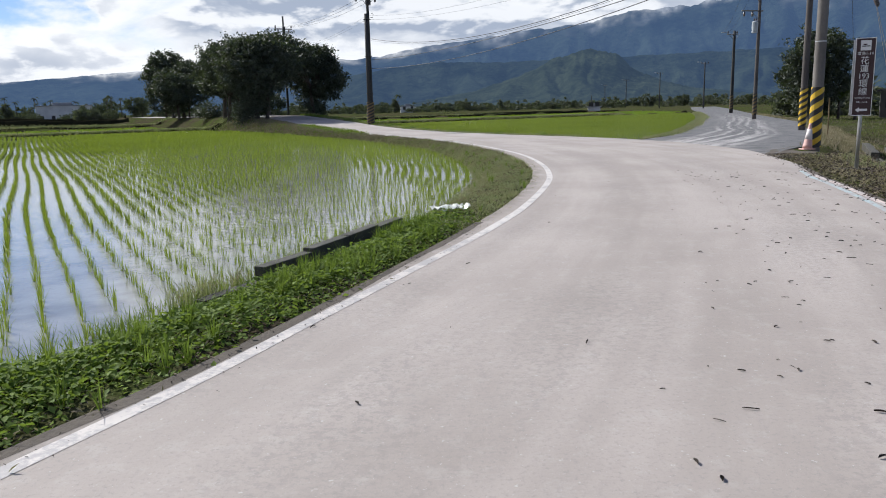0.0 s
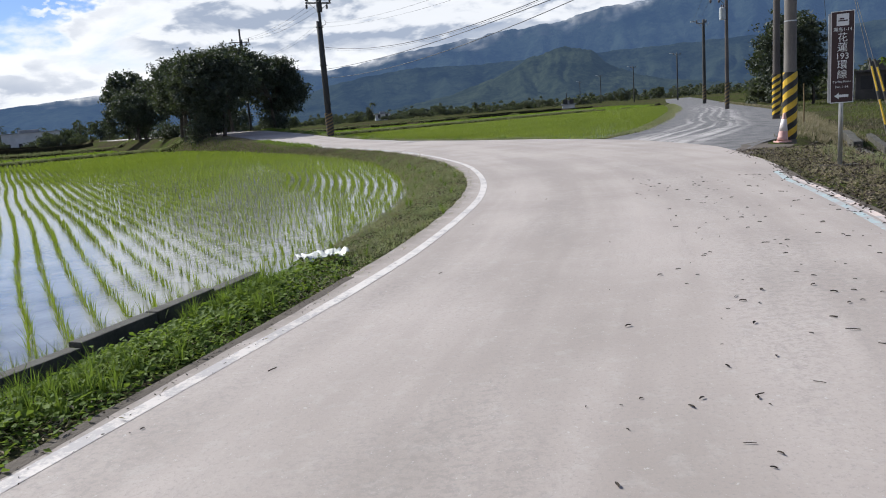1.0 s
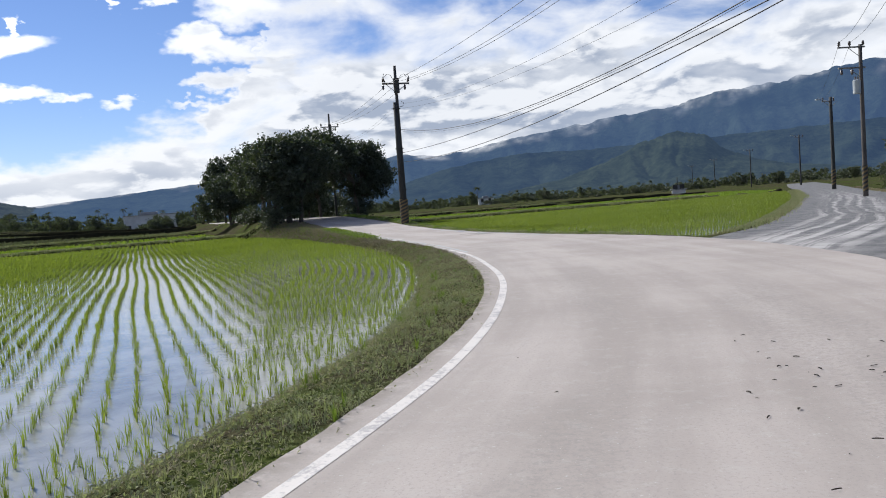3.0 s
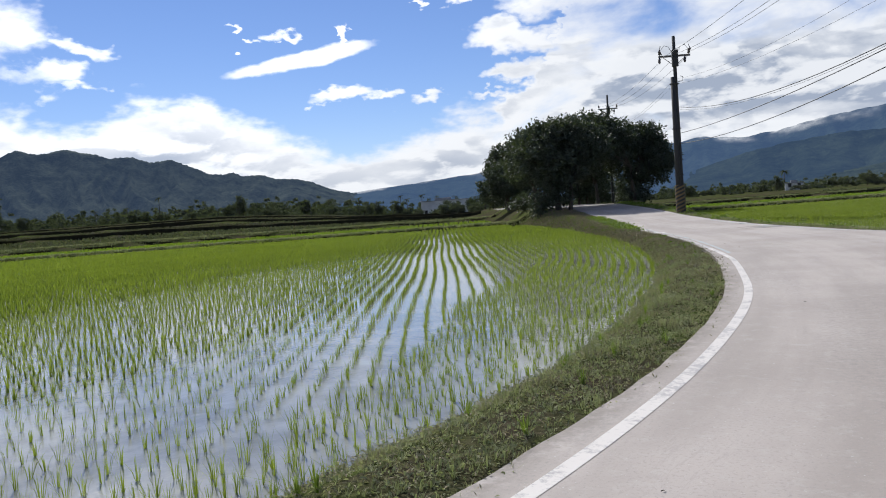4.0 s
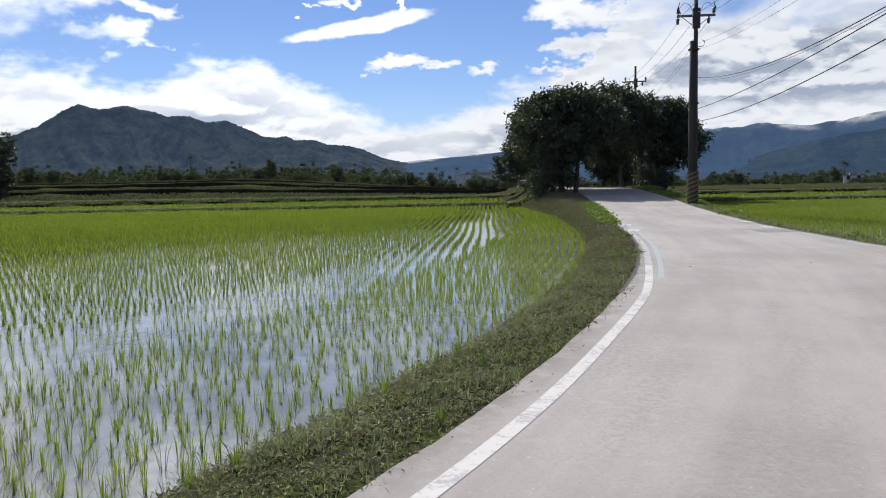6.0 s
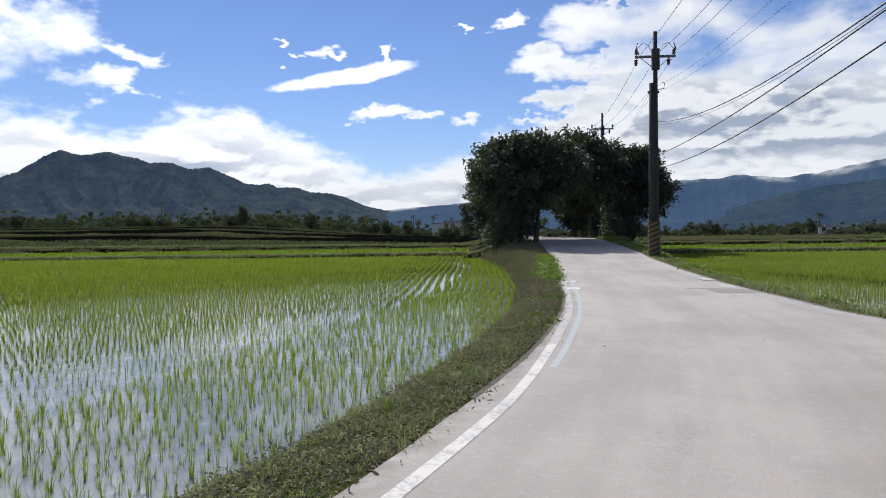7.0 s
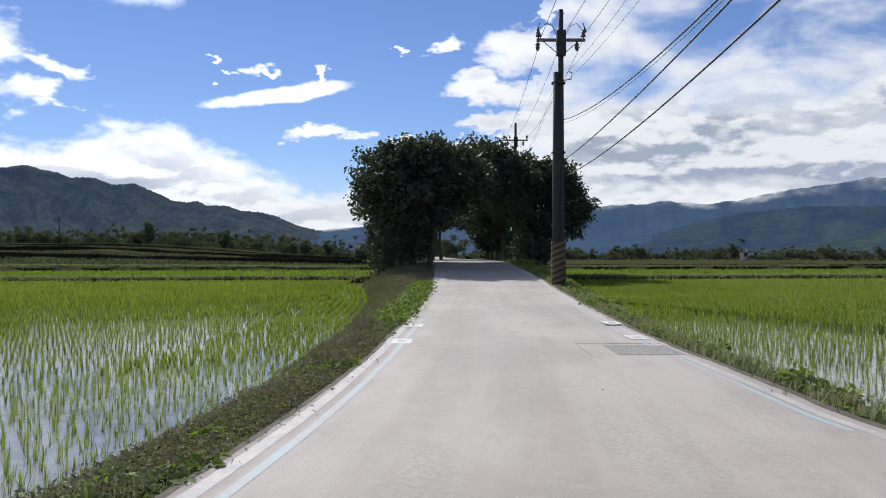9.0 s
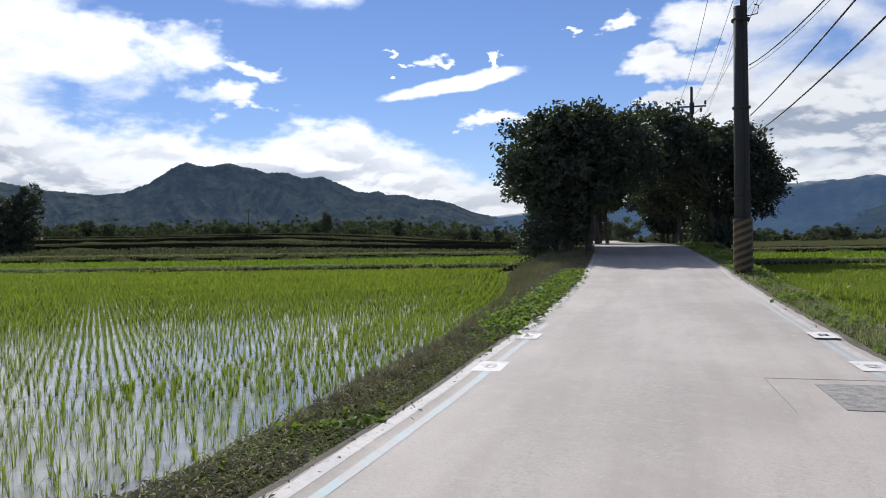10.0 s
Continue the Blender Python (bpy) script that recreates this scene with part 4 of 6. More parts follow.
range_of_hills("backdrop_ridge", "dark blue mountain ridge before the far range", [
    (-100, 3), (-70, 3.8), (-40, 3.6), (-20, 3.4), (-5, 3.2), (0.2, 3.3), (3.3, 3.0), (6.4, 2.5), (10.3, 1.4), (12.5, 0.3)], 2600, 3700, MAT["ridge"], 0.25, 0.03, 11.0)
range_of_hills("backdrop_spur", "hazy green mountain spur with terraced clearings", [
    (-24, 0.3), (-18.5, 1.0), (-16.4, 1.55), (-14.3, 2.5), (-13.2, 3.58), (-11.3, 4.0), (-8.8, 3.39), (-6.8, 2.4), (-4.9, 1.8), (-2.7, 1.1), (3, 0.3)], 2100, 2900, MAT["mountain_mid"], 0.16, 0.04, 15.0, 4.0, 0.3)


# ---- trees ----
def clumped(blobs, count, seed, spread=0.23, hollow=0.55):
    """Leaf places in ragged clumps round the outside of several ellipsoids."""
    rng = np.random.default_rng(seed)
    vol = np.array([b[3] * b[4] + b[4] * b[5] + b[3] * b[5] for b in blobs])
    out = []
    for b, share in zip(blobs, vol / vol.sum()):
        n = int(count * share)
        k = max(6, n // 30)
        d = rng.normal(0, 1, (k, 3))
        d /= np.linalg.norm(d, axis=1)[:, None]
        rad = rng.uniform(hollow, 1.0, k) ** 0.6 * (1 + 0.13 * rng.normal(0, 1, k).clip(-1.6, 1.6))
        c = np.array(b[:3]) + d * rad[:, None] * np.array(b[3:6])
        pick = rng.integers(0, k, n)
        out.append(c[pick] + rng.normal(0, spread, (n, 3)) * np.array([1, 1, 0.75]))
    return np.vstack(out)


def tree(name, label, at, stems, blobs, count, leaf, seed, material="leaf", group="", spread=0.23):
    """A trunk that forks into limbs reaching into a ragged crown. Places are relative to the foot."""
    ob = thing(name, label, "tree", group, at=at)
    rng = random.Random(seed)
    bm = bmesh.new()
    for sx, sy, r, fork in stems:
        base = Vector((sx, sy, -0.35))
        knee = Vector((sx + rng.uniform(-0.25, 0.25), sy + rng.uniform(-0.25, 0.25), fork))
        add_tube(bm, [base, base.lerp(knee, 0.15) + Vector((0.02, 0.03, 0)), base.lerp(knee, 0.55) + Vector((rng.uniform(-.1, .1), rng.uniform(-.1, .1), 0)), knee], [r * 1.5, r * 1.1, r * 0.9, r * 0.8], 8)
        for b in blobs:
            c = Vector(b[:3])
            if c.z < fork * 0.9 or (c - knee).length > 5.5:
                continue
            for k in range(3):
                tip = c + Vector((rng.uniform(-.6, .6) * b[3], rng.uniform(-.6, .6) * b[4], rng.uniform(-.4, .6) * b[5]))
                mid = knee.lerp(tip, 0.45) + Vector((rng.uniform(-.3, .3), rng.uniform(-.3, .3), rng.uniform(-.1, .4)))
                add_tube(bm, [knee - Vector((0, 0, 0.15)), mid, tip], [r * 0.55, r * 0.32, r * 0.07], 6)
    part("trunk", bm, MAT["bark"], ob, smooth=True)
    crown = leaves("crown", clumped(blobs, count, seed, spread), leaf, MAT[material], up=0.25)
    crown.parent = ob
    return ob


def zed(x, y):
    return float(lie([x], [y])[0])


def roadside_trees():
    def put(x, y, label, stems, blobs, count, seed, leaf=0.13, material="leaf", spread=0.23):
        tree("tree", label, (x, y, zed(x, y)), stems, blobs, count, leaf, seed, material, "trees over the lane", spread)

    put(-16.1, 66.6, "dense dark broadleaf tree leaning over the lane", [(0.2, 0.2, 0.24, 2.0), (0.9, 0.8, 0.17, 2.4), (-0.7, 0.5, 0.15, 1.9)],
        [(-0.1, 0.2, 4.6, 2.9, 2.9, 2.5), (1.1, 1.2, 5.2, 2.3, 2.5, 1.9), (-1.2, 0.4, 4.2, 1.6, 1.7, 1.6), (0.2, 0, 5.8, 1.9, 1.9, 1.2), (2.4, 2.2, 4.9, 1.6, 1.8, 1.5), (0.4, 0.4, 1.8, 0.75, 0.75, 1.4)], 23000, 1)
    put(-16.9, 65.3, "dark shrub at the foot of the roadside trees", [(0, 0, 0.05, 0.6)], [(0, 0, 0.9, 0.65, 0.65, 0.9), (0.5, 0.5, 1.5, 0.6, 0.6, 1.1)], 2600, 2, 0.09)
    put(-12.9, 80.6, "dense dark broadleaf tree leaning over the lane", [(0, 0, 0.27, 2.5), (-0.6, 0.5, 0.18, 2.8)],
        [(0, 0.3, 4.9, 2.9, 2.9, 2.5), (-1.6, -0.2, 6.4, 2.6, 2.6, 2.0), (1.4, 0.4, 4.6, 1.9, 2.0, 1.9), (0.6, 0.2, 6.8, 1.9, 1.9, 1.4)], 22000, 3)
    put(-14.8, 76.2, "dark roadside tree arching across the lane", [(2.1, 1.4, 0.17, 3.2)],
        [(-1.6, 1.0, 6.4, 2.9, 2.7, 1.9), (-3.6, 1.8, 6.3, 2.3, 2.3, 1.7), (0.4, 0.6, 5.6, 2.1, 2.1, 1.9)], 15000, 4)
    put(-38.5, 110.8, "rounded dark tree behind the bend of the lane", [(0, 0, 0.28, 2.8), (1.4, 0.4, 0.18, 3.0), (-1.1, 0.2, 0.18, 2.7)],
        [(0, 0, 6.0, 3.3, 3.3, 2.7), (-1.6, 0.5, 5.2, 2.5, 2.5, 2.4), (1.9, -0.2, 5.8, 2.3, 2.3, 2.1), (-0.6, 0, 7.9, 2.0, 2.0, 1.5)], 18000, 5, 0.16)
    put(-24.5, 80.5, "low dark bush under the roadside trees", [(0, 0, 0.05, 0.5)], [(0, 0, 0.8, 1.2, 1.2, 0.9), (1.2, 0.6, 0.7, 0.9, 0.9, 0.8)], 2600, 12, 0.1)
    put(-21.0, 74.8, "dense dark broadleaf tree leaning over the lane", [(0, 0, 0.2, 2.3), (0.5, 0.5, 0.14, 2.6)],
        [(0, 0, 4.9, 2.4, 2.4, 2.2), (1.3, 0.8, 6.2, 2.0, 2.0, 1.6), (-0.6, 0.2, 3.4, 1.8, 1.8, 1.4)], 14000, 6)
    # This tree and the next are added to close sunlit gaps on the lane.
    put(-19.4, 70.6, "dense dark broadleaf tree leaning over the lane", [(0, 0, 0.2, 2.3), (0.7, 0.6, 0.14, 2.5)],
        [(0, 0, 4.6, 2.3, 2.3, 2.1), (1.4, 1.0, 5.6, 2.2, 2.2, 1.6), (3.2, 1.8, 5.7, 2.0, 2.0, 1.3)], 13000, 15)
    put(-23.6, 84.6, "dense dark broadleaf tree leaning over the lane", [(0, 0, 0.2, 2.3), (0.6, 0.4, 0.14, 2.5)],
        [(0, 0, 4.6, 2.4, 2.4, 2.0), (1.8, 0.8, 5.4, 2.2, 2.2, 1.6)], 10000, 16, 0.15)
    put(-33.9, 101.5, "dark tree beyond the arch over the lane", [(0, 0, 0.22, 2.6), (0.6, 0.5, 0.15, 2.4)], [(0.8, 0, 4.9, 2.8, 2.6, 2.3), (3.6, 0.3, 5.2, 2.5, 2.4, 1.9), (-1.6, 0.2, 4.4, 2.0, 2.0, 1.8), (0, 0, 1.9, 1.3, 1.3, 1.3)], 12000, 14, 0.15)
    put(-24.9, 99.5, "dark tree beyond the arch over the lane", [(0, 0, 0.2, 2.6), (0.9, 0.4, 0.14, 2.4)], [(0, 0, 4.8, 2.6, 2.6, 2.0), (-1.8, 0.5, 4.4, 2.0, 2.0, 1.7), (1.8, 0.2, 4.0, 1.8, 1.8, 1.7), (0.2, 0, 2.0, 1.6, 1.4, 1.2)], 11000, 13, 0.15)
    put(-20.6, 93.0, "dark green tree farther along the lane", [(0, 0, 0.2, 2.4)], [(0, 0, 4.6, 2.5, 2.5, 2.0), (-2.0, 0.5, 4.0, 2.0, 2.0, 1.6)], 9000, 7, 0.15, "leaf")
    put(-32.5, 95.5, "shaded green tree farther along the lane", [(0, 0, 0.2, 1.8)], [(0, 0, 3.6, 2.6, 2.6, 2.0), (1.5, 1.0, 3.0, 2.0, 2.0, 1.6), (-2.0, 0, 2.5, 1.9, 1.9, 1.6)], 9000, 8, 0.15, "leaf")
    put(-27.0, 106.0, "shaded green tree farther along the lane", [(0, 0, 0.2, 2.0)], [(0, 0, 4.0, 2.8, 2.8, 2.0), (2.0, 1.0, 3.2, 2.0, 2.0, 1.8)], 8000, 9, 0.16, "leaf")
    put(-29.0, 117.0, "shaded green tree farther along the lane", [(0, 0, 0.2, 1.8)], [(0, 0, 3.6, 3.0, 3.0, 2.2), (3.0, 1.0, 3.0, 2.4, 2.4, 1.8)], 8000, 10, 0.16, "leaf")
    put(-13.3, 78.2, "low dark bush under the roadside trees", [(0, 0, 0.05, 0.5)], [(0, 0, 0.7, 1.0, 1.0, 0.8), (0.9, 0.6, 0.6, 0.8, 0.8, 0.7)], 2600, 11, 0.1)


roadside_trees()


def far_trees():
    """Tree belts: a few built trees, then copies of different size and turn."""
    rng = random.Random(31)
    kinds = []
    for k, (label, blobs, n, leaf, mat) in enumerate((
            ("low spreading tree in a distant belt", [(0, 0, 2.6, 2.0, 2.0, 1.6), (1.4, 0.4, 2.0, 1.5, 1.5, 1.3)], 1500, 0.22, "belt"),
            ("round dark tree in a distant belt", [(0, 0, 3.0, 1.7, 1.7, 2.0), (-0.8, 0.3, 2.0, 1.4, 1.4, 1.4)], 1500, 0.22, "belt_dark"),
            ("bushy thicket in a distant belt", [(0, 0, 1.4, 2.6, 1.6, 1.2), (1.9, 0.2, 1.1, 1.6, 1.3, 1.0), (-2.0, 0, 1.2, 1.6, 1.3, 1.0)], 1600, 0.2, "belt"),
            ("feathery bamboo-like tree in a distant belt", [(0, 0, 2.8, 1.2, 1.2, 1.9), (0.7, 0.3, 2.2, 1.2, 1.2, 1.3)], 1500, 0.2, "belt"))):
        kinds.append(tree("tree", label, (0, 0, -60 - 12 * k), [(0, 0, 0.12, 1.2)], blobs, n, leaf, 40 + k, mat, "distant tree belt", 0.3))
    spots = []
    for k in range(64):                                   # behind the left terraces
        a = 27 + 46 * (k + rng.random()) / 64
        spots.append((a, rng.uniform(190, 300), rng.uniform(0.6, 1.1)))
    for k in range(66):                                   # beyond the right fields
        a = 22 - 52 * (k + rng.random()) / 66
        spots.append((a, rng.uniform(205, 310), rng.uniform(0.55, 1.0)))
    for k in range(16):                                   # round the farm behind the gravel track
        a = -28.5 - 18 * (k + rng.random()) / 16
        spots.append((a, rng.uniform(85, 140), rng.uniform(0.7, 1.1)))
    for k in range(10):                                   # beyond the lane's far bend
        spots.append((20 + 10 * rng.random(), rng.uniform(135, 180), rng.uniform(0.7, 1.0)))
    used = set()
    for a, d, s in spots:
        x, y = 3 - math.sin(radians(a)) * d, 20 + math.cos(radians(a)) * d
        k = rng.choice((0, 1, 2, 2, 3, 0)) if a < 26 else rng.choice((0, 0, 1, 2, 3))
        src = kinds[k]
        m = pose(x, y, zed(x, y) - 0.1, 0, 0, rng.uniform(0, 360))
        if k not in used:
            used.add(k)
            src.matrix_basis = m
            continue
        c = copy_thing(src, m)
        c.scale = (s * rng.uniform(0.9, 1.25), s * rng.uniform(0.9, 1.25), s * rng.uniform(0.8, 1.15))


far_trees()


def far_woods(label, spots, seed, size):
    """Low continuous woodland far off: ragged heaps of leaves in one mesh."""
    rng = random.Random(seed)
    blobs = []
    for a0, a1, d0, d1, n, h in spots:
        for k in range(n):
            a, d = rng.uniform(a0, a1), rng.uniform(d0, d1)
            x, y = 3 - math.sin(radians(a)) * d, 20 + math.cos(radians(a)) * d
            r, hh = rng.uniform(1.6, 3.6), h * rng.uniform(0.45, 1.15)
            blobs.append((x, y, 0.0, r, r, hh))
    b = np.array(blobs)
    b[:, 2] = lie(b[:, 0], b[:, 1]) + b[:, 5] * 0.45
    ob = leaves("far_woods", clumped([tuple(r) for r in b], len(b) * 210, seed, 0.35, 0.4), size, MAT["woods"], up=0.3)
    return tagged(ob, label, "woods", kind="stuff")


far_woods("continuous low scrub and trees behind the terraces", [(33, 78, 210, 260, 230, 2.6), (24, 78, 255, 330, 400, 4.6)], 71, 0.36)
far_woods("continuous low scrub and trees beyond the fields", [(24, -30, 215, 300, 190, 1.9), (24, -30, 290, 360, 120, 2.8), (-27.5, -50, 95, 170, 60, 2.2), (-29, -50, 66, 90, 70, 2.7)], 72, 0.36)


def palm(name, label, at, height, fronds, length, seed, group=""):
    ob = thing(name, label, "palm tree", group, at=at)
    rng = random.Random(seed)
    part("trunk", tube([(0, 0, -0.3), (0.05, 0, height * 0.5), (0, 0.05, height)], [0.13, 0.1, 0.08], 7), MAT["bark"], ob, smooth=True)
    bm = bmesh.new()
    for k in range(fronds):
        a = 2 * math.pi * k / fronds + rng.uniform(-.2, .2)
        rise = rng.uniform(0.1, 0.9)
        d = Vector((math.cos(a), math.sin(a), 0))
        s = Vector((-math.sin(a), math.cos(a), 0))
        prev = None
        for j in range(7):
            u = j / 6
            p = Vector((0, 0, height)) + d * length * u + Vector((0, 0, length * (rise * u - 0.95 * u * u)))
            w = 0.22 * length * math.sin(math.pi * min(1, 0.12 + u * 0.9)) * 0.55
            row = [bm.verts.new(p + s * w - Vector((0, 0, w * 0.6))), bm.verts.new(p), bm.verts.new(p - s * w - Vector((0, 0, w * 0.6)))]
            if prev:
                bm.faces.new((prev[0], prev[1], row[1], row[0]))
                bm.faces.new((prev[1], prev[2], row[2], row[1]))
            prev = row
    part("crown", bm, MAT["belt_dark"], ob)
    return ob


palm("palm_tree", "single tall palm in the far fields", (-15.6, 300, 0), 6.4, 11, 2.2, 1)
first = palm("palm_tree", "slender areca palm above the distant trees", (-120, 190, zed(-120, 190)), 5.2, 8, 1.3, 2, "areca palms")
prng = random.Random(5)
for k in range(20):
    a, d = (prng.uniform(24, 33) if k < 12 else prng.uniform(38, 56)), prng.uniform(215, 260)
    px, py = 3 - math.sin(radians(a)) * d, 20 + math.cos(radians(a)) * d
    copy_thing(first, pose(px, py, zed(px, py), 0, 0, prng.uniform(0, 360))).scale = (1, 1, prng.uniform(0.85, 1.35))


def banana(at, seed, size=1.0):
    """A banana plant: a stout false stem and long arching torn leaves."""
    ob = thing("banana_plant", "green banana plant with long ragged leaves", "plant", "banana plants", at=at)
    rng = random.Random(seed)
    part("stem", tube([(0, 0, -0.2), (0.03, 0, 0.8 * size), (0, 0.03, 1.7 * size)], [0.14, 0.11, 0.07], 8), MAT["bark"], ob, smooth=True)
    for k in range(9):
        a = 2 * math.pi * k / 9 + rng.uniform(-.3, .3)
        up, ln = rng.uniform(0.9, 2.2), rng.uniform(1.0, 1.7) * size
        d, s = Vector((math.cos(a), math.sin(a), 0)), Vector((-math.sin(a), math.cos(a), 0))
        bm = bmesh.new()
        prev = None
        for j in range(8):
            u = j / 7
            p = Vector((0, 0, 1.5 * size)) + d * ln * u * 0.6 + Vector((0, 0, ln * (up * u - 0.75 * up * u * u)))
            w = 0.24 * size * math.sin(math.pi * min(1, 0.06 + u * 0.93)) * rng.uniform(0.75, 1.1)
            row = [bm.verts.new(p + s * w + Vector((0, 0, w * 0.35))), bm.verts.new(p), bm.verts.new(p - s * w + Vector((0, 0, w * 0.35)))]
            if prev:
                bm.faces.new((prev[0], prev[1], row[1], row[0]))
                bm.faces.new((prev[1], prev[2], row[2], row[1]))
            prev = row
        part("leaf", bm, MAT["banana"], ob)


for k, (a, d, s) in enumerate(((-33.2, 62, 1.4), (-34.1, 67, 1.6), (-36.6, 61, 1.1), (-38.9, 66, 1.5), (-40.5, 60, 1.2), (-42, 65, 1.4), (-29.5, 66, 1.1), (-28.4, 68, 1.0))):
    bx, by = 2.5 - math.sin(radians(a)) * d, 6 + math.cos(radians(a)) * d
    banana((bx, by, zed(bx, by)), k, s)

tree("tree", "large spreading tree beside the gravel track", (32.5, 66.0, zed(32.5, 66)), [(0, 0, 0.25, 2.2), (0.7, 0.3, 0.18, 2.6)],
     [(0, 0, 5.1, 2.2, 2.4, 2.5), (1.3, 0.4, 5.7, 1.9, 2.1, 2.0), (-1.0, 0.4, 3.6, 1.6, 1.8, 1.9), (1.6, 0, 3.6, 1.5, 1.6, 1.7), (0.2, 0, 1.7, 1.7, 1.5, 1.3)], 15000, 0.15, 21, "leaf")
for k, (tx, ty, blobs) in enumerate((
        (-122.5, 84.5, [(0, 0, 6.2, 2.6, 2.6, 3.9), (0.6, 0.4, 8.8, 1.9, 1.9, 2.0), (-1.5, 0.2, 4.4, 2.4, 2.4, 3.0), (1.2, -0.6, 2.4, 2.2, 2.2, 2.2)]),
        (-125.5, 77.5, [(0, 0, 5.6, 3.6, 3.6, 4.0), (-1.4, 0.2, 8.0, 2.8, 2.8, 2.4), (1.6, 0.2, 3.6, 2.6, 2.6, 2.8), (0, -0.8, 1.8, 3.2, 3.0, 1.9)]),
        (-128.0, 69.0, [(0, 0, 6.8, 4.6, 4.6, 5.0), (-1.0, 0.5, 11.0, 3.6, 3.6, 2.6), (1.6, 0, 3.0, 3.4, 3.4, 2.8)]))):
    tree("tree", "dark tree at the corner of the green field", (tx, ty, zed(tx, ty)), [(0, 0, 0.25, 2.0), (0.8, 0.5, 0.2, 1.8)], blobs, 9000, 0.19, 22 + k, "leaf", "field corner trees")
tree("tree", "dark tree at the corner of the green field", (-122.0, 81.0, zed(-122.0, 81.0)), [(0, 0, 0.2, 2.0)], [(0, 0, 4.2, 3.0, 3.0, 3.6), (0.8, 0.4, 1.8, 3.2, 3.0, 2.0), (-1.2, 0, 6.6, 2.4, 2.4, 2.2)], 8000, 0.19, 29, "leaf", "field corner trees")


# ---- buildings far off ----
def house(name, label, at, turn, w, d, h, wall, roof):
    ob = thing(name, label, "building", at=at, turn=turn)
    part("wall", box(-w / 2, w / 2, -d / 2, d / 2, -0.5, h, bevel=0.03), MAT[wall], ob)
    bm = bmesh.new()
    add_box(bm, -w / 2 - 0.3, w / 2 + 0.3, -d / 2 - 0.3, d / 2 + 0.3, h, h + 0.18, bevel=0.03)
    add_box(bm, -w * 0.2, w * 0.15, -d * 0.3, d * 0.3, h + 0.18, h + 0.9, bevel=0.03)
    part("roof", bm, MAT[roof], ob)
    for k in range(max(2, int(w / 2.6))):
        x = -w / 2 + (k + 0.5) * w / max(2, int(w / 2.6))
        part("window", box(x - 0.45, x + 0.45, -d / 2 - 0.03, -d / 2 + 0.05, 0.9, 2.0), MAT["dark"], ob)
    return ob


house("farm_building", "low white farm building among distant trees", (-103.7, 211.4, zed(-103.7, 211.4)), 28, 14, 6, 4.6, "wall", "roof")
house("farm_hut", "small dark hut beside the banana plants", (40.5, 66, zed(40.5, 66)), -30, 3.4, 3.0, 2.3, "hut", "hut")
house("farm_building", "pale field shed on the far plain", (-10, 255, zed(-10, 255)), 5, 5, 4, 2.0, "wall", "roof")
house("farm_building", "pale field shed beside the far poles", (34, 165, zed(34, 165)), -10, 2.6, 2.2, 0.9, "wall", "roof")


# ---- poles, cables ----
def band(bm, r, z0, z1, rows, twist, sides=20):
    """A striped sleeve: slanting rows of faces, every other one in the second material."""
    pitch = (z1 - z0) / rows
    slope = 2 * pitch * twist
    grid = []
    extra = 2 * twist
    for j in range(-extra, rows + 1):
        grid.append([bm.verts.new((r * math.cos(2 * math.pi * k / sides), r * math.sin(2 * math.pi * k / sides), min(z1, max(z0, z0 + j * pitch + slope * k / sides)))) for k in range(sides + 1)])
    for j in range(len(grid) - 1):
        for k in range(sides):
            f = (grid[j][k], grid[j][k + 1], grid[j + 1][k + 1], grid[j + 1][k])
            zz = [v.co.z for v in f]
            if max(zz) - min(zz) > 1e-4:
                try:
                    bm.faces.new(f).material_index = j % 2
                except ValueError:
                    pass
    bmesh.ops.remove_doubles(bm, verts=bm.verts[:], dist=1e-4)
    return bm


def insulator(bm, x, y, z, size=1.0, down=False):
    sgn = -1 if down else 1
    add_tube(bm, [(x, y, z), (x, y, z + sgn * 0.05 * size), (x, y, z + sgn * 0.07 * size), (x, y, z + sgn * 0.15 * size), (x, y, z + sgn * 0.17 * size), (x, y, z + sgn * 0.27 * size)],
             [0.022 * size, 0.022 * size, 0.075 * size, 0.05 * size, 0.07 * size, 0.03 * size], 8)


def crossarm(ob, x0, x1, z, pins=(), hangs=(), deep=0.09, brace=True, y=0.0):
    a = part("crossarm", box(x0, x1, y - deep / 2, y + deep / 2, z - deep / 2, z + deep / 2, bevel=0.01), MAT["arm"], ob)
    if brace:
        reach = min(0.8, max(abs(x0), abs(x1)) * 0.75)
        for s in ((-1, 1) if x0 < -0.3 and x1 > 0.3 else ((-1,) if x0 < -0.3 else (1,))):
            part("brace", tube([(0, y, z - 0.62), (s * reach, y, z - 0.03)], 0.018, 6), MAT["arm"], a)
    for x in pins:
        bm = bmesh.new()
        insulator(bm, x, y, z + deep / 2, 1.25)
        part("insulator", bm, MAT["porcelain"], a, smooth=True)
    for x in hangs:
        bm = bmesh.new()
        insulator(bm, x, y, z - deep / 2, 1.35, True)
        part("insulator", bm, MAT["porcelain"], a, smooth=True)


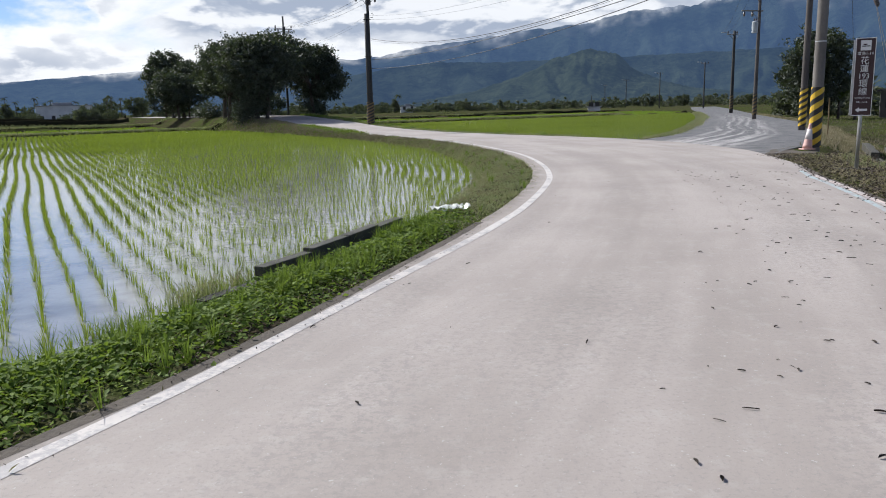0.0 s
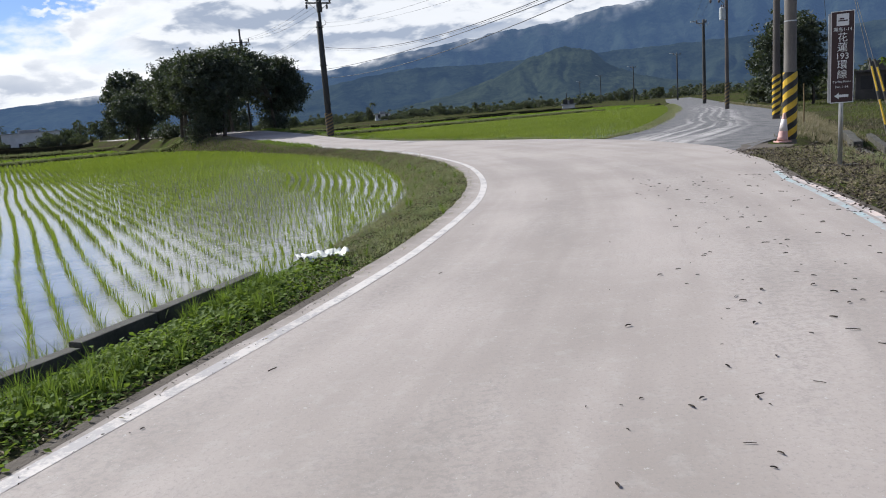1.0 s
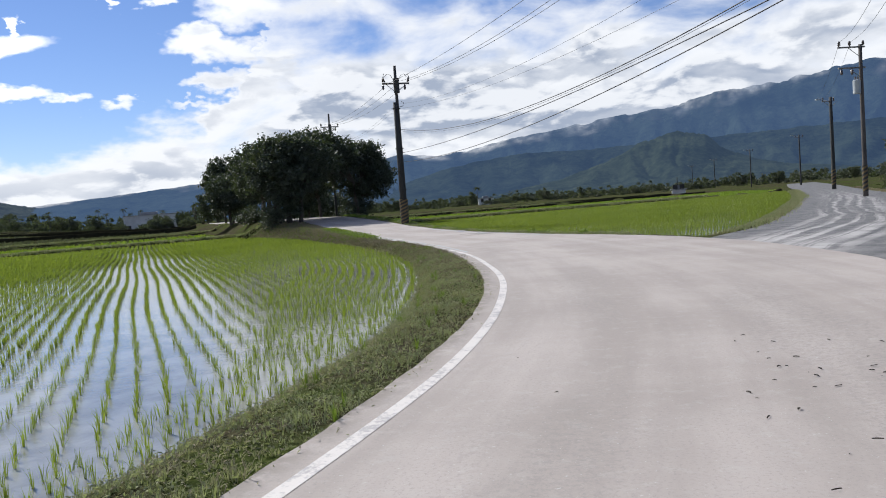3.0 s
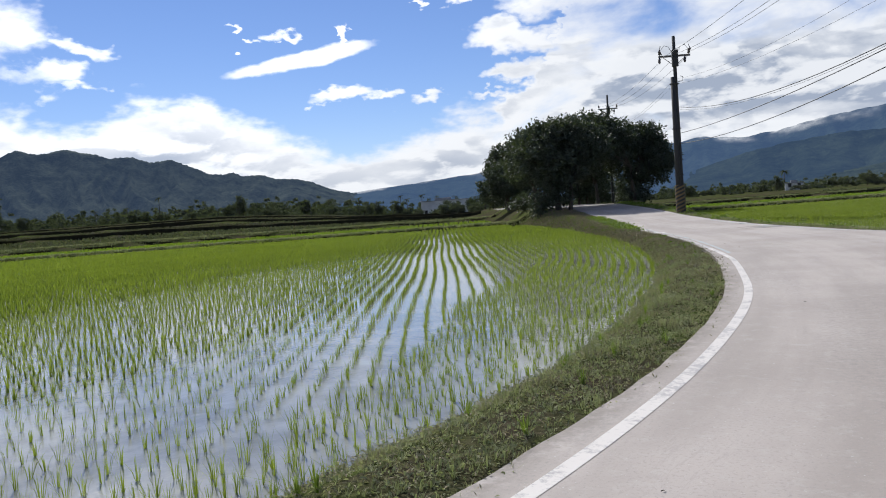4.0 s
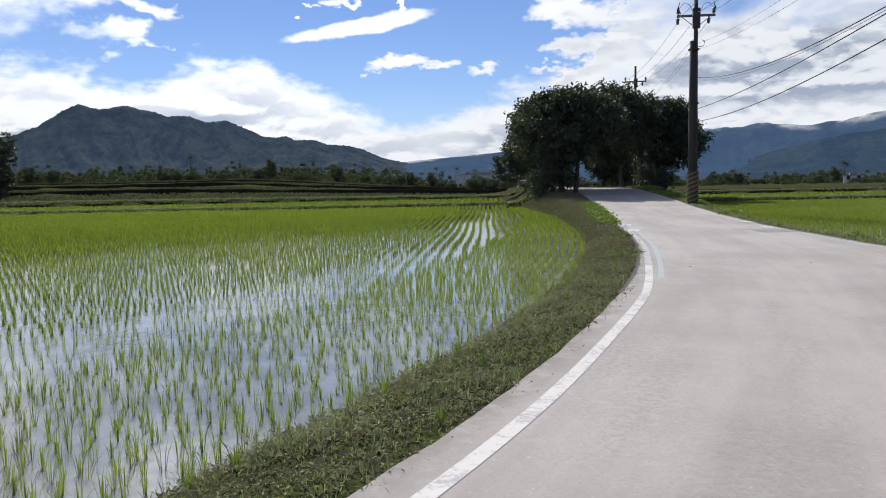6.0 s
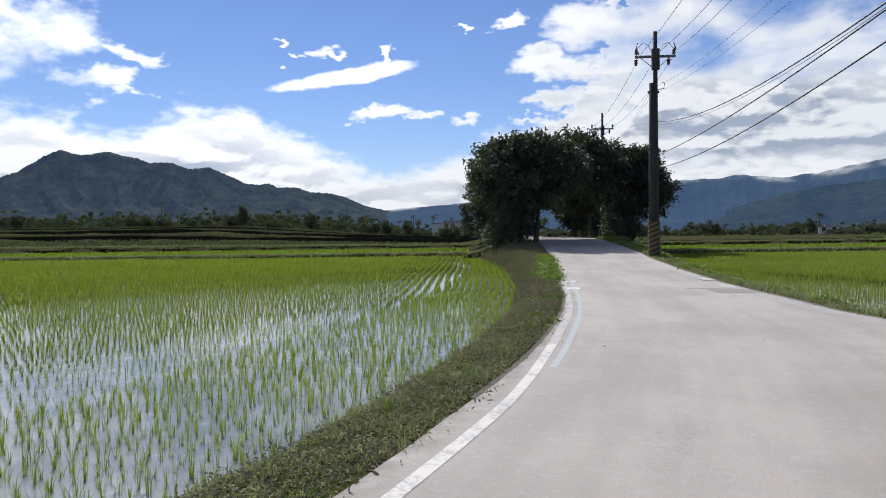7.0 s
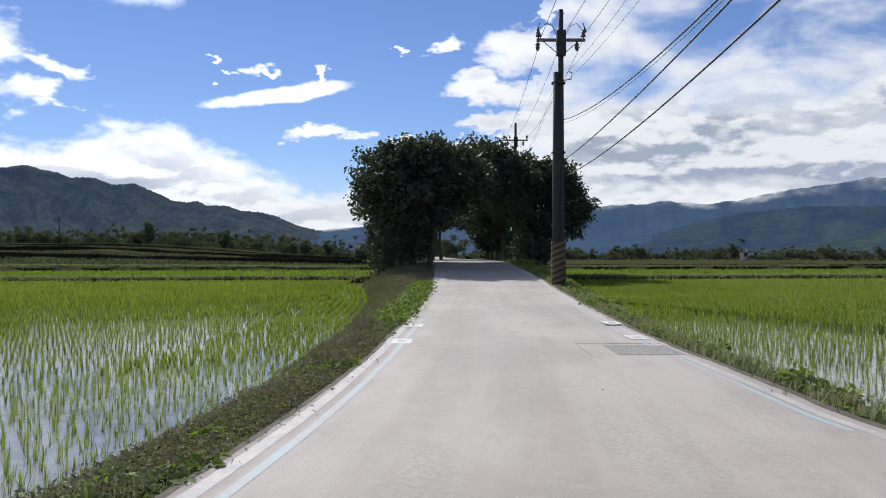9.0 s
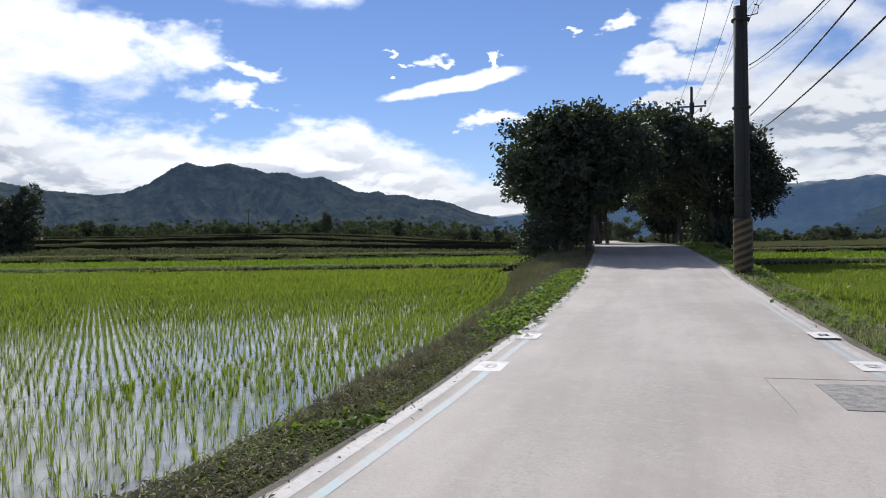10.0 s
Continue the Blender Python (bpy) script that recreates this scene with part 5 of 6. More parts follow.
def pole(label, at, height, r0, r1, turn, material="concrete", stripe=(0.0, 1.6), bright=True, group="roadside poles", rows=10):
    ob = thing("utility_pole", label, "utility pole", group, at=at, turn=turn)
    n = 9
    part("shaft", tube([(0, 0, -0.4 + (height + 0.4) * k / n) for k in range(n + 1)], [r0 + (r1 - r0) * k / n for k in range(n + 1)], 20), MAT[material], ob, smooth=True)
    if stripe:
        z0, z1 = stripe
        rr = r0 + (r1 - r0) * (z0 / height) + 0.012
        part("marker_band", band(bmesh.new(), rr, z0, z1, rows, 2), [MAT["yellow" if bright else "old_yellow"], MAT["black"]], ob, "yellow and black striped warning band")
    return ob


def lamp_arm(ob, z, way=-1):
    a = part("lamp_arm", tube([(0, 0, z - 0.3), (way * 0.5, 0, z), (way * 1.3, 0, z + 0.12)], 0.025, 7), MAT["steel"], ob)
    part("lamp_head", box(way * 1.3 - 0.25, way * 1.3 + 0.25, -0.1, 0.1, z + 0.06, z + 0.18, bevel=0.03), MAT["can"], a)


def can(ob, x, y, z, r=0.2, h=0.62):
    a = part("transformer", tube([(x, y, z), (x, y, z + 0.02), (x, y, z + h), (x, y, z + h + 0.05)], [r * 0.92, r, r, r * 0.7], 16), MAT["can"], ob, "grey cylindrical transformer", smooth=False)
    for s in (-0.08, 0.08):
        bm = bmesh.new()
        insulator(bm, x + s, y, z + h + 0.04, 0.8)
        part("bushing", bm, MAT["porcelain"], a)


# the pair of poles at the lane's far bend
A0 = Vector((-5.12, 58.9, 0.40))
A = pole("twin weathered concrete utility pole beside the lane", A0, 10.6, 0.15, 0.095, 26, "dark_pole", None)
part("stub_pole", tube([(-0.19, -0.06, -0.4), (-0.19, -0.06, 4.0), (-0.17, -0.05, 8.15)], [0.16, 0.15, 0.135], 18), MAT["dark_pole"], A, "shorter concrete pole strapped alongside", smooth=True)
for z in (2.2, 5.0, 7.7):
    part("strap", tube([(-0.10, -0.03, z), (-0.10, -0.03, z + 0.06)], 0.275, 18), MAT["dark_pole"], A)
sleeve = part("marker_band", band(bmesh.new(), 0.29, 0.0, 1.6, 14, 3), [MAT["old_yellow"], MAT["black"]], A, "faded yellow and black striped band")
sleeve.matrix_basis = Matrix.Translation((-0.10, -0.03, 0))
crossarm(A, -0.95, 0.95, 9.42, (-0.88, 0.88), (-0.9, 0.62), 0.11)
part("switch_box", box(-0.2, 0.16, -0.3, -0.08, 8.75, 9.75, bevel=0.03), MAT["dark_pole"], A)
for s in (-1, 1):
    part("cutout", tube([(s * 0.78, -0.1, 9.5), (s * 0.92, -0.16, 9.75), (s * 0.84, -0.12, 10.05)], [0.04, 0.05, 0.025], 7), MAT["porcelain"], A)
    part("jumper", tube([(s * 0.88, 0, 9.75), (s * 0.6, -0.1, 10.05), (s * 0.35, -0.1, 9.95), (s * 0.15, -0.1, 9.55)], 0.014, 5), MAT["wire"], A)
part("bracket", tube([(0.1, 0, 7.85), (0.4, 0, 7.9), (0.44, 0, 8.15), (0.3, 0, 8.2)], 0.02, 5), MAT["wire"], A)

B0 = Vector((11.07, 22.13, 0.0))
B = pole("thick smooth concrete utility pole with bright striped base", B0, 10.4, 0.165, 0.12, 24, "concrete", (0.05, 1.78), True, rows=10)
crossarm(B, -0.95, 0.95, 9.0, (-0.88, 0.0, 0.88), (), 0.11)
part("bracket", tube([(0.15, 0, 5.3), (0.34, 0, 5.3), (0.34, 0, 5.42)], 0.015, 5), MAT["wire"], B)
part("seam_band", tube([(0, 0, 3.05), (0, 0, 3.08)], 0.157, 20), MAT["steel"], B)

C0 = Vector((17.24, 35.74, 0.02))
C = pole("tall slim concrete utility pole with transformers", C0, 10.6, 0.165, 0.11, 12, "concrete_dark", (0.15, 1.9), True, rows=12)
crossarm(C, -1.5, 0.3, 8.62, (-1.4, -0.7), (-1.35, -0.6), 0.1)
crossarm(C, -1.5, 0.3, 7.98, (), (-1.35, -0.55), 0.1)
can(C, 0.33, -0.05, 8.0)
can(C, 0.05, -0.36, 8.05, 0.18)
part("bracket", tube([(-0.1, 0, 6.9), (-0.42, 0, 6.86), (-0.44, 0, 6.74)], 0.02, 5), MAT["wire"], C)

D0 = Vector((24.0, 57.4, 0.2))
D = pole("tall slim concrete utility pole with transformers", D0, 9.1, 0.15, 0.1, 14, "concrete_dark", (0.1, 1.7), False, rows=12)
crossarm(D, -1.5, 0.3, 8.95, (-1.4, -0.7, 0.2), (), 0.09)
crossarm(D, -1.5, 0.3, 7.7, (), (-1.3, -0.6), 0.09)
can(D, -0.4, -0.1, 6.1, 0.22, 0.8)
E1 = pole("weathered pole with a street lamp arm by the track", (33.6, 86.8, 0.3), 8.8, 0.2, 0.14, 10, "dark_pole", (0.1, 1.7), False)
crossarm(E1, -0.9, 0.4, 8.4, (-0.8, 0.3), (), 0.08)
lamp_arm(E1, 8.5)
for (px, py), hh in (((51.5, 147), 8.6), ((55.2, 189), 8.4), ((59.5, 240), 8.4), ((45, 222), 3.6), ((66, 300), 8.4)):
    q = pole("slim pole standing in the far fields", (px, py, 0.2), hh, 0.15, 0.1, 12, "dark_pole", None)
    if hh > 5:
        crossarm(q, -0.8, 0.8, hh - 0.4, (-0.7, 0.7), (), 0.08, False)
        lamp_arm(q, hh - 0.2)
E0 = Vector((-16.8, 85.5, 0.6))
E2 = pole("slim pole rising through the roadside trees", E0, 11.1, 0.14, 0.09, 26, "dark_pole", None)
crossarm(E2, -0.95, 0.95, 9.75, (-0.88, 0.88), (-0.6, 0.6), 0.11)
part("switch_box", box(-0.15, 0.15, -0.26, -0.06, 9.2, 10.0, bevel=0.03), MAT["dark_pole"], E2)


def cable(p, q, sag, label="black overhead cable hanging between poles", r=0.014):
    p, q = Vector(p), Vector(q)
    pts = [p.lerp(q, k / 22) - Vector((0, 0, sag * 4 * (k / 22) * (1 - k / 22))) for k in range(23)]
    ob = part("cable", tube(pts, r * 0.8, 6), MAT["wire"], None, smooth=True)
    tagged(ob, label, "cable", "overhead cables")


def arm_point(ob, x, z):
    return ob.matrix_basis @ Vector((x, 0, z))


for xa, za, xb, zb, sg in ((-0.88, 9.30, -0.88, 9.40, 0.65), (0.02, 9.52, 0.0, 9.87, 1.15), (0.88, 9.61, 0.88, 10.05, 1.0)):
    cable(arm_point(A, xa, za), arm_point(B, xb, zb), sg, r=0.013)
    cable(arm_point(A, xa, za - 0.15), arm_point(E2, xa, 9.95), 0.5, r=0.012)
for xa, za, xb, zb, sg in ((0.12, 8.04, -0.1, 7.75, 1.07), (0.14, 7.74, 0.15, 7.03, 0.88)):
    cable(arm_point(A, xa, za), arm_point(B, xb, zb), sg, "thin overhead wire hanging between poles", 0.007)
    cable(arm_point(A, -0.1, za), arm_point(E2, 0.0, za), sg * 0.7, "thin overhead wire hanging between poles", 0.007)
for za, xb, zb, sg, rr in ((6.33, 0.1, 6.66, 1.45, 0.02), (6.2, 0.12, 6.60, 1.43, 0.008), (4.76, -0.15, 6.01, 0.61, 0.02), (4.12, -0.17, 6.04, 0.9, 0.02)):
    cable(arm_point(A, 0.14, za), arm_point(B, xb, zb), sg, r=rr)
for xa in (-1.35, -0.6):
    cable(arm_point(C, xa, 8.95), arm_point(D, xa, 9.3), 0.5, r=0.011)
    cable(arm_point(D, xa, 9.3), arm_point(E1, xa, 8.7), 0.4, r=0.011)
    cable(arm_point(C, xa, 8.95), (26 + xa, -6, 10.5), 0.8, r=0.011)


def stay(foot, top, label):
    """A guy wire with a striped yellow guard at its foot and an egg insulator higher up."""
    ob = thing("guy_wire", label, "guy wire", "guy wires", at=foot)
    d = Vector(top) - Vector(foot)
    part("wire", tube([(0, 0, -0.15), d], 0.007, 5), MAT["arm"], ob)
    n = d.normalized()
    for k in range(12):
        part("guard_section", tube([n * (0.05 + k * 0.2), n * (0.05 + k * 0.2 + 0.2)], 0.021, 8), MAT["black" if k % 4 == 3 else "yellow"], ob)
    e = n * 4.6
    part("egg_insulator", tube([e - n * 0.12, e - n * 0.05, e + n * 0.05, e + n * 0.12], [0.03, 0.06, 0.06, 0.03], 8), MAT["porcelain"], ob)


stay((12.05, 19.25, zed(12.05, 19.25)), B0 + Vector((0.1, -0.1, 9.2)), "steel guy wire with yellow and black guard")
stay((12.35, 19.35, zed(12.35, 19.35)), B0 + Vector((0.1, -0.1, 8.4)), "steel guy wire with yellow and black guard")
cable(B0 + Vector((0.25, 0, 9.6)), (12.9, 23.6, 2.2), 0.0, "thin earth wire hanging from a bracket", 0.007)


# ---- route sign ----
def route_sign():
    ob = thing("route_sign", "tall maroon cycle route sign on a steel post", "sign", at=(8.74, 15.62, 0.0), turn=-24)
    part("post", tube([(0, 0.06, -0.4), (0, 0.06, 2.5)], 0.038, 14), MAT["steel"], ob, "round galvanised steel post", smooth=True)
    part("footing", box(-0.32, 0.32, -0.02, 0.2, -0.2, zed(8.74, 15.62) + 0.03, bevel=0.015), MAT["old_concrete"], ob)
    w, z0, z1 = 0.182, 1.09, 2.65
    bm = bmesh.new()
    add_box(bm, -w, w, -0.012, 0.03, z0, z1, bevel=0.012)
    panel = part("panel", bm, MAT["sign"], ob, "dark maroon sign panel")
    bm = bmesh.new()
    for a in ((-w, w, z0, z0 + 0.014), (-w, w, z1 - 0.014, z1), (-w, -w + 0.012, z0 + 0.014, z1 - 0.014), (w - 0.012, w, z0 + 0.014, z1 - 0.014)):
        add_box(bm, a[0], a[1], -0.017, -0.0125, a[2], a[3])
    part("border", bm, MAT["white"], panel, "thin pale border")
    part("rear_panel", box(-w - 0.03, w - 0.03, 0.10, 0.125, z0 + 0.01, z1 - 0.02, bevel=0.008), MAT["steel"], ob, "grey back of a second sign panel")
    for z in (z0 + 0.3, z1 - 0.3):
        part("clamp", box(-0.1, 0.1, 0.015, 0.11, z, z + 0.05, bevel=0.008), MAT["steel"], ob)
    # pictogram as a plain pale square with a leaf-like bar
    part("pictogram", box(-0.095, 0.095, -0.017, -0.0125, 2.40, 2.60, bevel=0.002), MAT["white"], panel, "pale square pictogram")
    bm = bmesh.new()
    add_box(bm, -0.07, 0.075, -0.0205, -0.0175, 2.475, 2.495)
    add_box(bm, -0.05, 0.02, -0.0205, -0.0175, 2.505, 2.53)
    part("pictogram_bar", bm, MAT["sign"], panel)

    def writing(text, size, x, z, name="lettering"):
        cu = bpy.data.curves.new(name, "FONT")
        cu.body, cu.size, cu.align_x, cu.align_y, cu.extrude = text, size, "CENTER", "CENTER", 0.0015
        cu.resolution_u = 3
        tmp = new(name, cu)
        dep = bpy.context.evaluated_depsgraph_get()
        me = bpy.data.meshes.new_from_object(tmp.evaluated_get(dep))
        bpy.data.objects.remove(tmp)
        me.materials.clear()
        me.materials.append(MAT["white"])
        o = new(name, me)
        o.parent = panel
        o.matrix_basis = pose(x, -0.0145, z, 90, 0, 0)
        return o

    writing("環島1-14", 0.076, 0, 2.335)
    for k, ch in enumerate("花蓮"):
        writing(ch, 0.165, 0, 2.195 - 0.165 * k)
    writing("193", 0.145, 0, 1.885)
    for k, ch in enumerate("環線"):
        writing(ch, 0.165, 0, 1.735 - 0.165 * k)
    writing("Cycling Route", 0.05, 0, 1.455)
    writing("No.1-14", 0.06, 0, 1.365)
    bm = bmesh.new()
    pts = [(-0.115, 1.21), (-0.045, 1.262), (-0.045, 1.232), (0.105, 1.232), (0.105, 1.188), (-0.045, 1.188), (-0.045, 1.158)]
    f = bm.faces.new([bm.verts.new((x, -0.0165, z)) for x, z in pts])
    r = bmesh.ops.extrude_face_region(bm, geom=[f])
    for v in r["geom"]:
        if isinstance(v, bmesh.types.BMVert):
            v.co.y += 0.004
    part("arrow", bm, MAT["white"], panel, "pale arrow")


route_sign()


def cone():
    ob = thing("traffic_cone", "faded pinkish traffic cone leaning on a pole", "traffic cone", at=(10.74, 21.86, 0.0))
    part("base", box(-0.17, 0.17, -0.17, 0.17, 0.0, 0.035, bevel=0.012), MAT["cone"], ob)
    part("body", tube([(0, 0, 0.03), (0.02, 0.02, 0.12), (0.06, 0.06, 0.4), (0.10, 0.1, 0.72), (0.11, 0.11, 0.74)], [0.14, 0.125, 0.085, 0.04, 0.03], 18), MAT["cone"], ob, smooth=True)
    part("sleeve", tube([(0.045, 0.045, 0.28), (0.085, 0.085, 0.58)], [0.106, 0.066], 18), MAT["cone_white"], ob, "dirty pale reflective sleeve", smooth=True)


cone()


# ---- concrete edging, channel and small things ----
def wall_along(name, line, z_top, z_foot, thick, material, label, category, seg=1.6, sink=0.0):
    """A low concrete wall cast in lengths along a plan line."""
    ob = thing(name, label, category, kind="structure")
    s = np.concatenate([[0], np.cumsum(np.linalg.norm(np.diff(line, axis=0), axis=1))])
    n = max(1, int(s[-1] / seg))
    for k in range(n):
        a, b = s[-1] * k / n + 0.006, s[-1] * (k + 1) / n - 0.006
        p = [Vector((np.interp(t, s, line[:, 0]), np.interp(t, s, line[:, 1]), 0)) for t in (a, b)]
        d = p[1] - p[0]
        bm = box(-thick / 2, thick / 2, 0, d.length, z_foot, z_top - sink * max(0.0, 1 - 4.5 * k / n) + RNG.uniform(-0.015, 0.015), bevel=0.012)
        o = part("wall_section", bm, MAT[material], ob)
        o.matrix_basis = Matrix.Translation(p[0]) @ pose(0, 0, 0, 0, 0, math.degrees(math.atan2(-d.x, d.y)))
    return ob


kerb_line = spline([(-2.2, 6.55), (-1.8, 7.35), (-1.3, 8.45), (-0.58, 10.45)], 0.2)
wall_along("field_kerb", kerb_line, -0.015, -0.6, 0.14, "old_concrete", "mossy concrete kerb between verge and paddy", "kerb", 0.8, 0.16)
keep = (DITCH[:, 1] > 9) & (DITCH[:, 1] < 20.2)
wall_along("channel_wall", DITCH[keep], -0.15, -0.75, 0.2, "old_concrete", "weathered concrete wall of an irrigation channel", "wall")
keep = (DITCH[:, 1] > 21.2) & (DITCH[:, 1] < 26)
wall_along("channel_wall", DITCH[keep] - left_of(DITCH)[keep] * 0.1, -0.10, -0.75, 0.22, "old_concrete", "weathered concrete wall of an irrigation channel", "wall")
keep = (DITCH[:, 1] > 9) & (DITCH[:, 1] < 26)
wall_along("channel_wall", DITCH[keep] - left_of(DITCH)[keep] * 0.75, -0.24, -0.75, 0.16, "old_concrete", "weathered concrete wall of an irrigation channel", "wall")
post = thing("marker_post", "thin weathered stake at the field's edge", "post", at=(15.2, 29.4, zed(15.2, 29.4)))
part("stake", tube([(0, 0, -0.3), (0.01, 0, 0.7), (0, 0.02, 1.5)], [0.03, 0.028, 0.025], 8), MAT["old_yellow"], post)


def rag(x, y):
    """A crumpled sheet of white plastic."""
    bm = bmesh.new()
    bmesh.ops.create_grid(bm, x_segments=16, y_segments=9, size=0.5)
    for v in bm.verts:
        q = v.co
        lump = 0.5 + noise.fractal((q.x * 5.0, q.y * 6.0, 2.0), 0.8, 2.0, 4)
        q.x, q.y, q.z = q.x * 0.48 + 0.05 * noise.noise((q.x * 6, q.y * 6, 5)), q.y * 0.34 + 0.07 * noise.noise((q.x * 6, q.y * 6, 9)), 0.015 + 0.07 * max(0.0, lump)
    bmesh.ops.solidify(bm, geom=bm.faces[:], thickness=0.004)
    o = part("plastic_sheet", bm, MAT["rag"], None, smooth=True)
    o.matrix_basis = pose(x, y, zed(x, y) + 0.06, 0, 0, 36)
    tagged(o, "crumpled white plastic sheet lying on the verge", "litter")


rag(0.14, 10.48)


def leaf_litter():
    """Dry leaves and twigs lying on the concrete, thickest by the dry verge."""
    rng = random.Random(12)
    kinds = []
    for k in range(4):
        bm = bmesh.new()
        ln, wd = (0.075, 0.028) if k < 3 else (0.12, 0.006)
        rows = []
        for j in range(6):
            u = j / 5
            w = wd * math.sin(math.pi * min(1, 0.08 + 0.9 * u))
            c = 0.012 + 0.012 * math.sin(u * math.pi) * (0.4 + 0.3 * (k % 3))
            rows.append([bm.verts.new((ln * (u - 0.5) * 2, w, c + 0.012)), bm.verts.new((ln * (u - 0.5) * 2, 0.004 * k, c - 0.008)), bm.verts.new((ln * (u - 0.5) * 2, -w, c + 0.012))])
        for a, b in zip(rows, rows[1:]):
            bm.faces.new((a[0], a[1], b[1], b[0]))
            bm.faces.new((a[1], a[2], b[2], b[1]))
        bmesh.ops.solidify(bm, geom=bm.faces[:], thickness=0.003)
        o = part("fallen_leaf" if k < 3 else "twig", bm, MAT["litter"], None)
        tagged(o, "curled dry brown leaf on the concrete" if k < 3 else "thin dry twig on the concrete", "fallen leaf" if k < 3 else "twig", "litter on the lane")
        kinds.append(o)
    spots = [(-0.28, 6.21), (1.38, 9.37), (0.25, 6.98), (0.9, 4.5), (-0.45, 3.6), (0.05, 4.9), (1.9, 12.2), (3.2, 10.2), (-0.9, 5.0), (-0.2, 7.9), (0.3, 8.6), (2.9, 15.5)]
    for k in range(380):
        i = rng.randrange(98, 158)
        q, n = RIGHT[i], left_of(RIGHT)[i]
        w = 0.15 + 2.6 * rng.random() ** 1.9
        spots.append((q[0] + n[0] * w + rng.uniform(-.1, .1), q[1] + n[1] * w + rng.uniform(-.2, .2)))
    for k in range(14):
        spots.append((rng.uniform(0, 6), rng.uniform(8, 46)))
    used = set()
    p = np.array(spots)
    sl, il = nearest(p, LEFT)
    sr, _ = nearest(p, RIGHT)
    for (x, y), a, b in zip(spots, sl, sr):
        if a > -0.05 or b < 0.05:
            continue
        k = rng.choice((0, 0, 1, 2, 3))
        m = pose(x, y, float(road_z(y)) + 0.003, 0, 0, rng.uniform(0, 360))
        s = rng.uniform(0.13, 0.36)
        if k in used:
            o = copy_thing(kinds[k], m)
        else:
            used.add(k)
            o = kinds[k]
            o.matrix_basis = m
        o.scale = (s, s, s)


leaf_litter()


# ---- grass and weeds on the verges ----
def scatter(line, side, d0, d1, y0, y1, per_m2):
    """Random places between two distances beside a plan line."""
    keep = np.where((line[:, 1] >= y0) & (line[:, 1] <= y1))[0]
    step = np.linalg.norm(line[1] - line[0])
    n = int(len(keep) * step * (d1 - d0) * per_m2)
    i = RNG.choice(keep, n)
    d = RNG.uniform(d0, d1, n)
    nn = left_of(line)
    p = line[i] + nn[i] * (side * d)[:, None] + RNG.normal(0, step / 2, (n, 2))
    return p, d


def on_ground(p, lift=0.0):
    return np.column_stack([p, lie(p[:, 0], p[:, 1]) + lift])


def stuff(ob, label, category="grass"):
    return tagged(ob, label, category, kind="stuff")


# lush broad-leaved strip before the bend
p, d = scatter(LEFT, 1, 0.03, 1.5, -3, 10.6, 3200)
ok = d < np.interp(p[:, 1], [5.5, 7.6], [1.5, 1.05])
p, d = p[ok], d[ok]
few = RNG.uniform(0, 1, len(p)) < ramp(-p[:, 1], -11.0, -9.0)
p, d = p[few], d[few]
lump = 0.5 + 0.5 * wave(p[:, 0] * 2.2, p[:, 1] * 2.2, 3.0)
ok = RNG.uniform(0, 1, len(p)) < 0.06 + 0.94 * ramp(d + 0.16 * wave(p[:, 0] * 2.6, p[:, 1] * 2.6, 7.0), 0.1, 0.42)
p, lump, d = p[ok], lump[ok], d[ok]
z = on_ground(p)
z[:, 2] += RNG.uniform(0.01, 1, len(p)) * (0.05 + 0.16 * lump) * ramp(d, 0.05, 0.5) * ramp(-d, -np.interp(p[:, 1], [5.5, 7.6], [1.6, 1.12]), -0.6)
stuff(leaves("verge_weeds", z, 0.024, MAT["weed"], up=1.3, ratio=0.62), "lush broad-leaved green weeds on the verge", "weeds")
p, d = scatter(LEFT, 1, 0.3, 0.95, -3, 9.5, 80)
pick = wave(p[:, 0] * 1.3, p[:, 1] * 1.3, 8.0) > 0.25
stuff(blades("verge_grass", on_ground(p[pick]), 0.22, 0.006, 16, 0.5, MAT["weed"]), "tall tufts of green grass on the verge")
# low mown mat round the bend, creeping raggedly over the slab's edge
p, d = scatter(LEFT, 1, -0.10, 1.7, 8.8, 50, 1900)
edge = 0.05 * wave(p[:, 0] * 1.1, p[:, 1] * 1.1, 3.0) + 0.05 * wave(p[:, 0] * 5.0, p[:, 1] * 5.0, 1.0) + 0.06 * ramp(p[:, 1], 28, 33)
clump = ramp(0.5 + 0.5 * wave(p[:, 0] * 1.9, p[:, 1] * 1.9, 6.0) + 0.3 * wave(p[:, 0] * 6.1, p[:, 1] * 6.1, 2.0), 0.15, 1.05)
ok = (RNG.uniform(0, 1, len(p)) < (0.12 + 0.88 * clump) * ramp(d - edge, -0.03, 0.16)) & (RNG.uniform(0, 1, len(p)) < 1.1 - 0.75 * ramp(p[:, 1], 28, 36))
p, d, clump = p[ok], d[ok], clump[ok]
z = on_ground(p)
z[:, 2] = np.where(d < 0.04, 0.006, z[:, 2]) + RNG.uniform(0, 1, len(p)) ** 1.4 * (0.025 + 0.115 * clump) * ramp(d - edge[ok], -0.05, 0.3)
stuff(leaves("verge_mat", z, 0.0145, MAT["grass"], up=0.8, ratio=0.5), "low trodden grass and clover mat on the verge")
p, d = scatter(LEFT, 1, 0.06, 1.7, 10.5, 36, 170)
clump = ramp(0.5 + 0.5 * wave(p[:, 0] * 1.9, p[:, 1] * 1.9, 6.0), 0.2, 1.0)
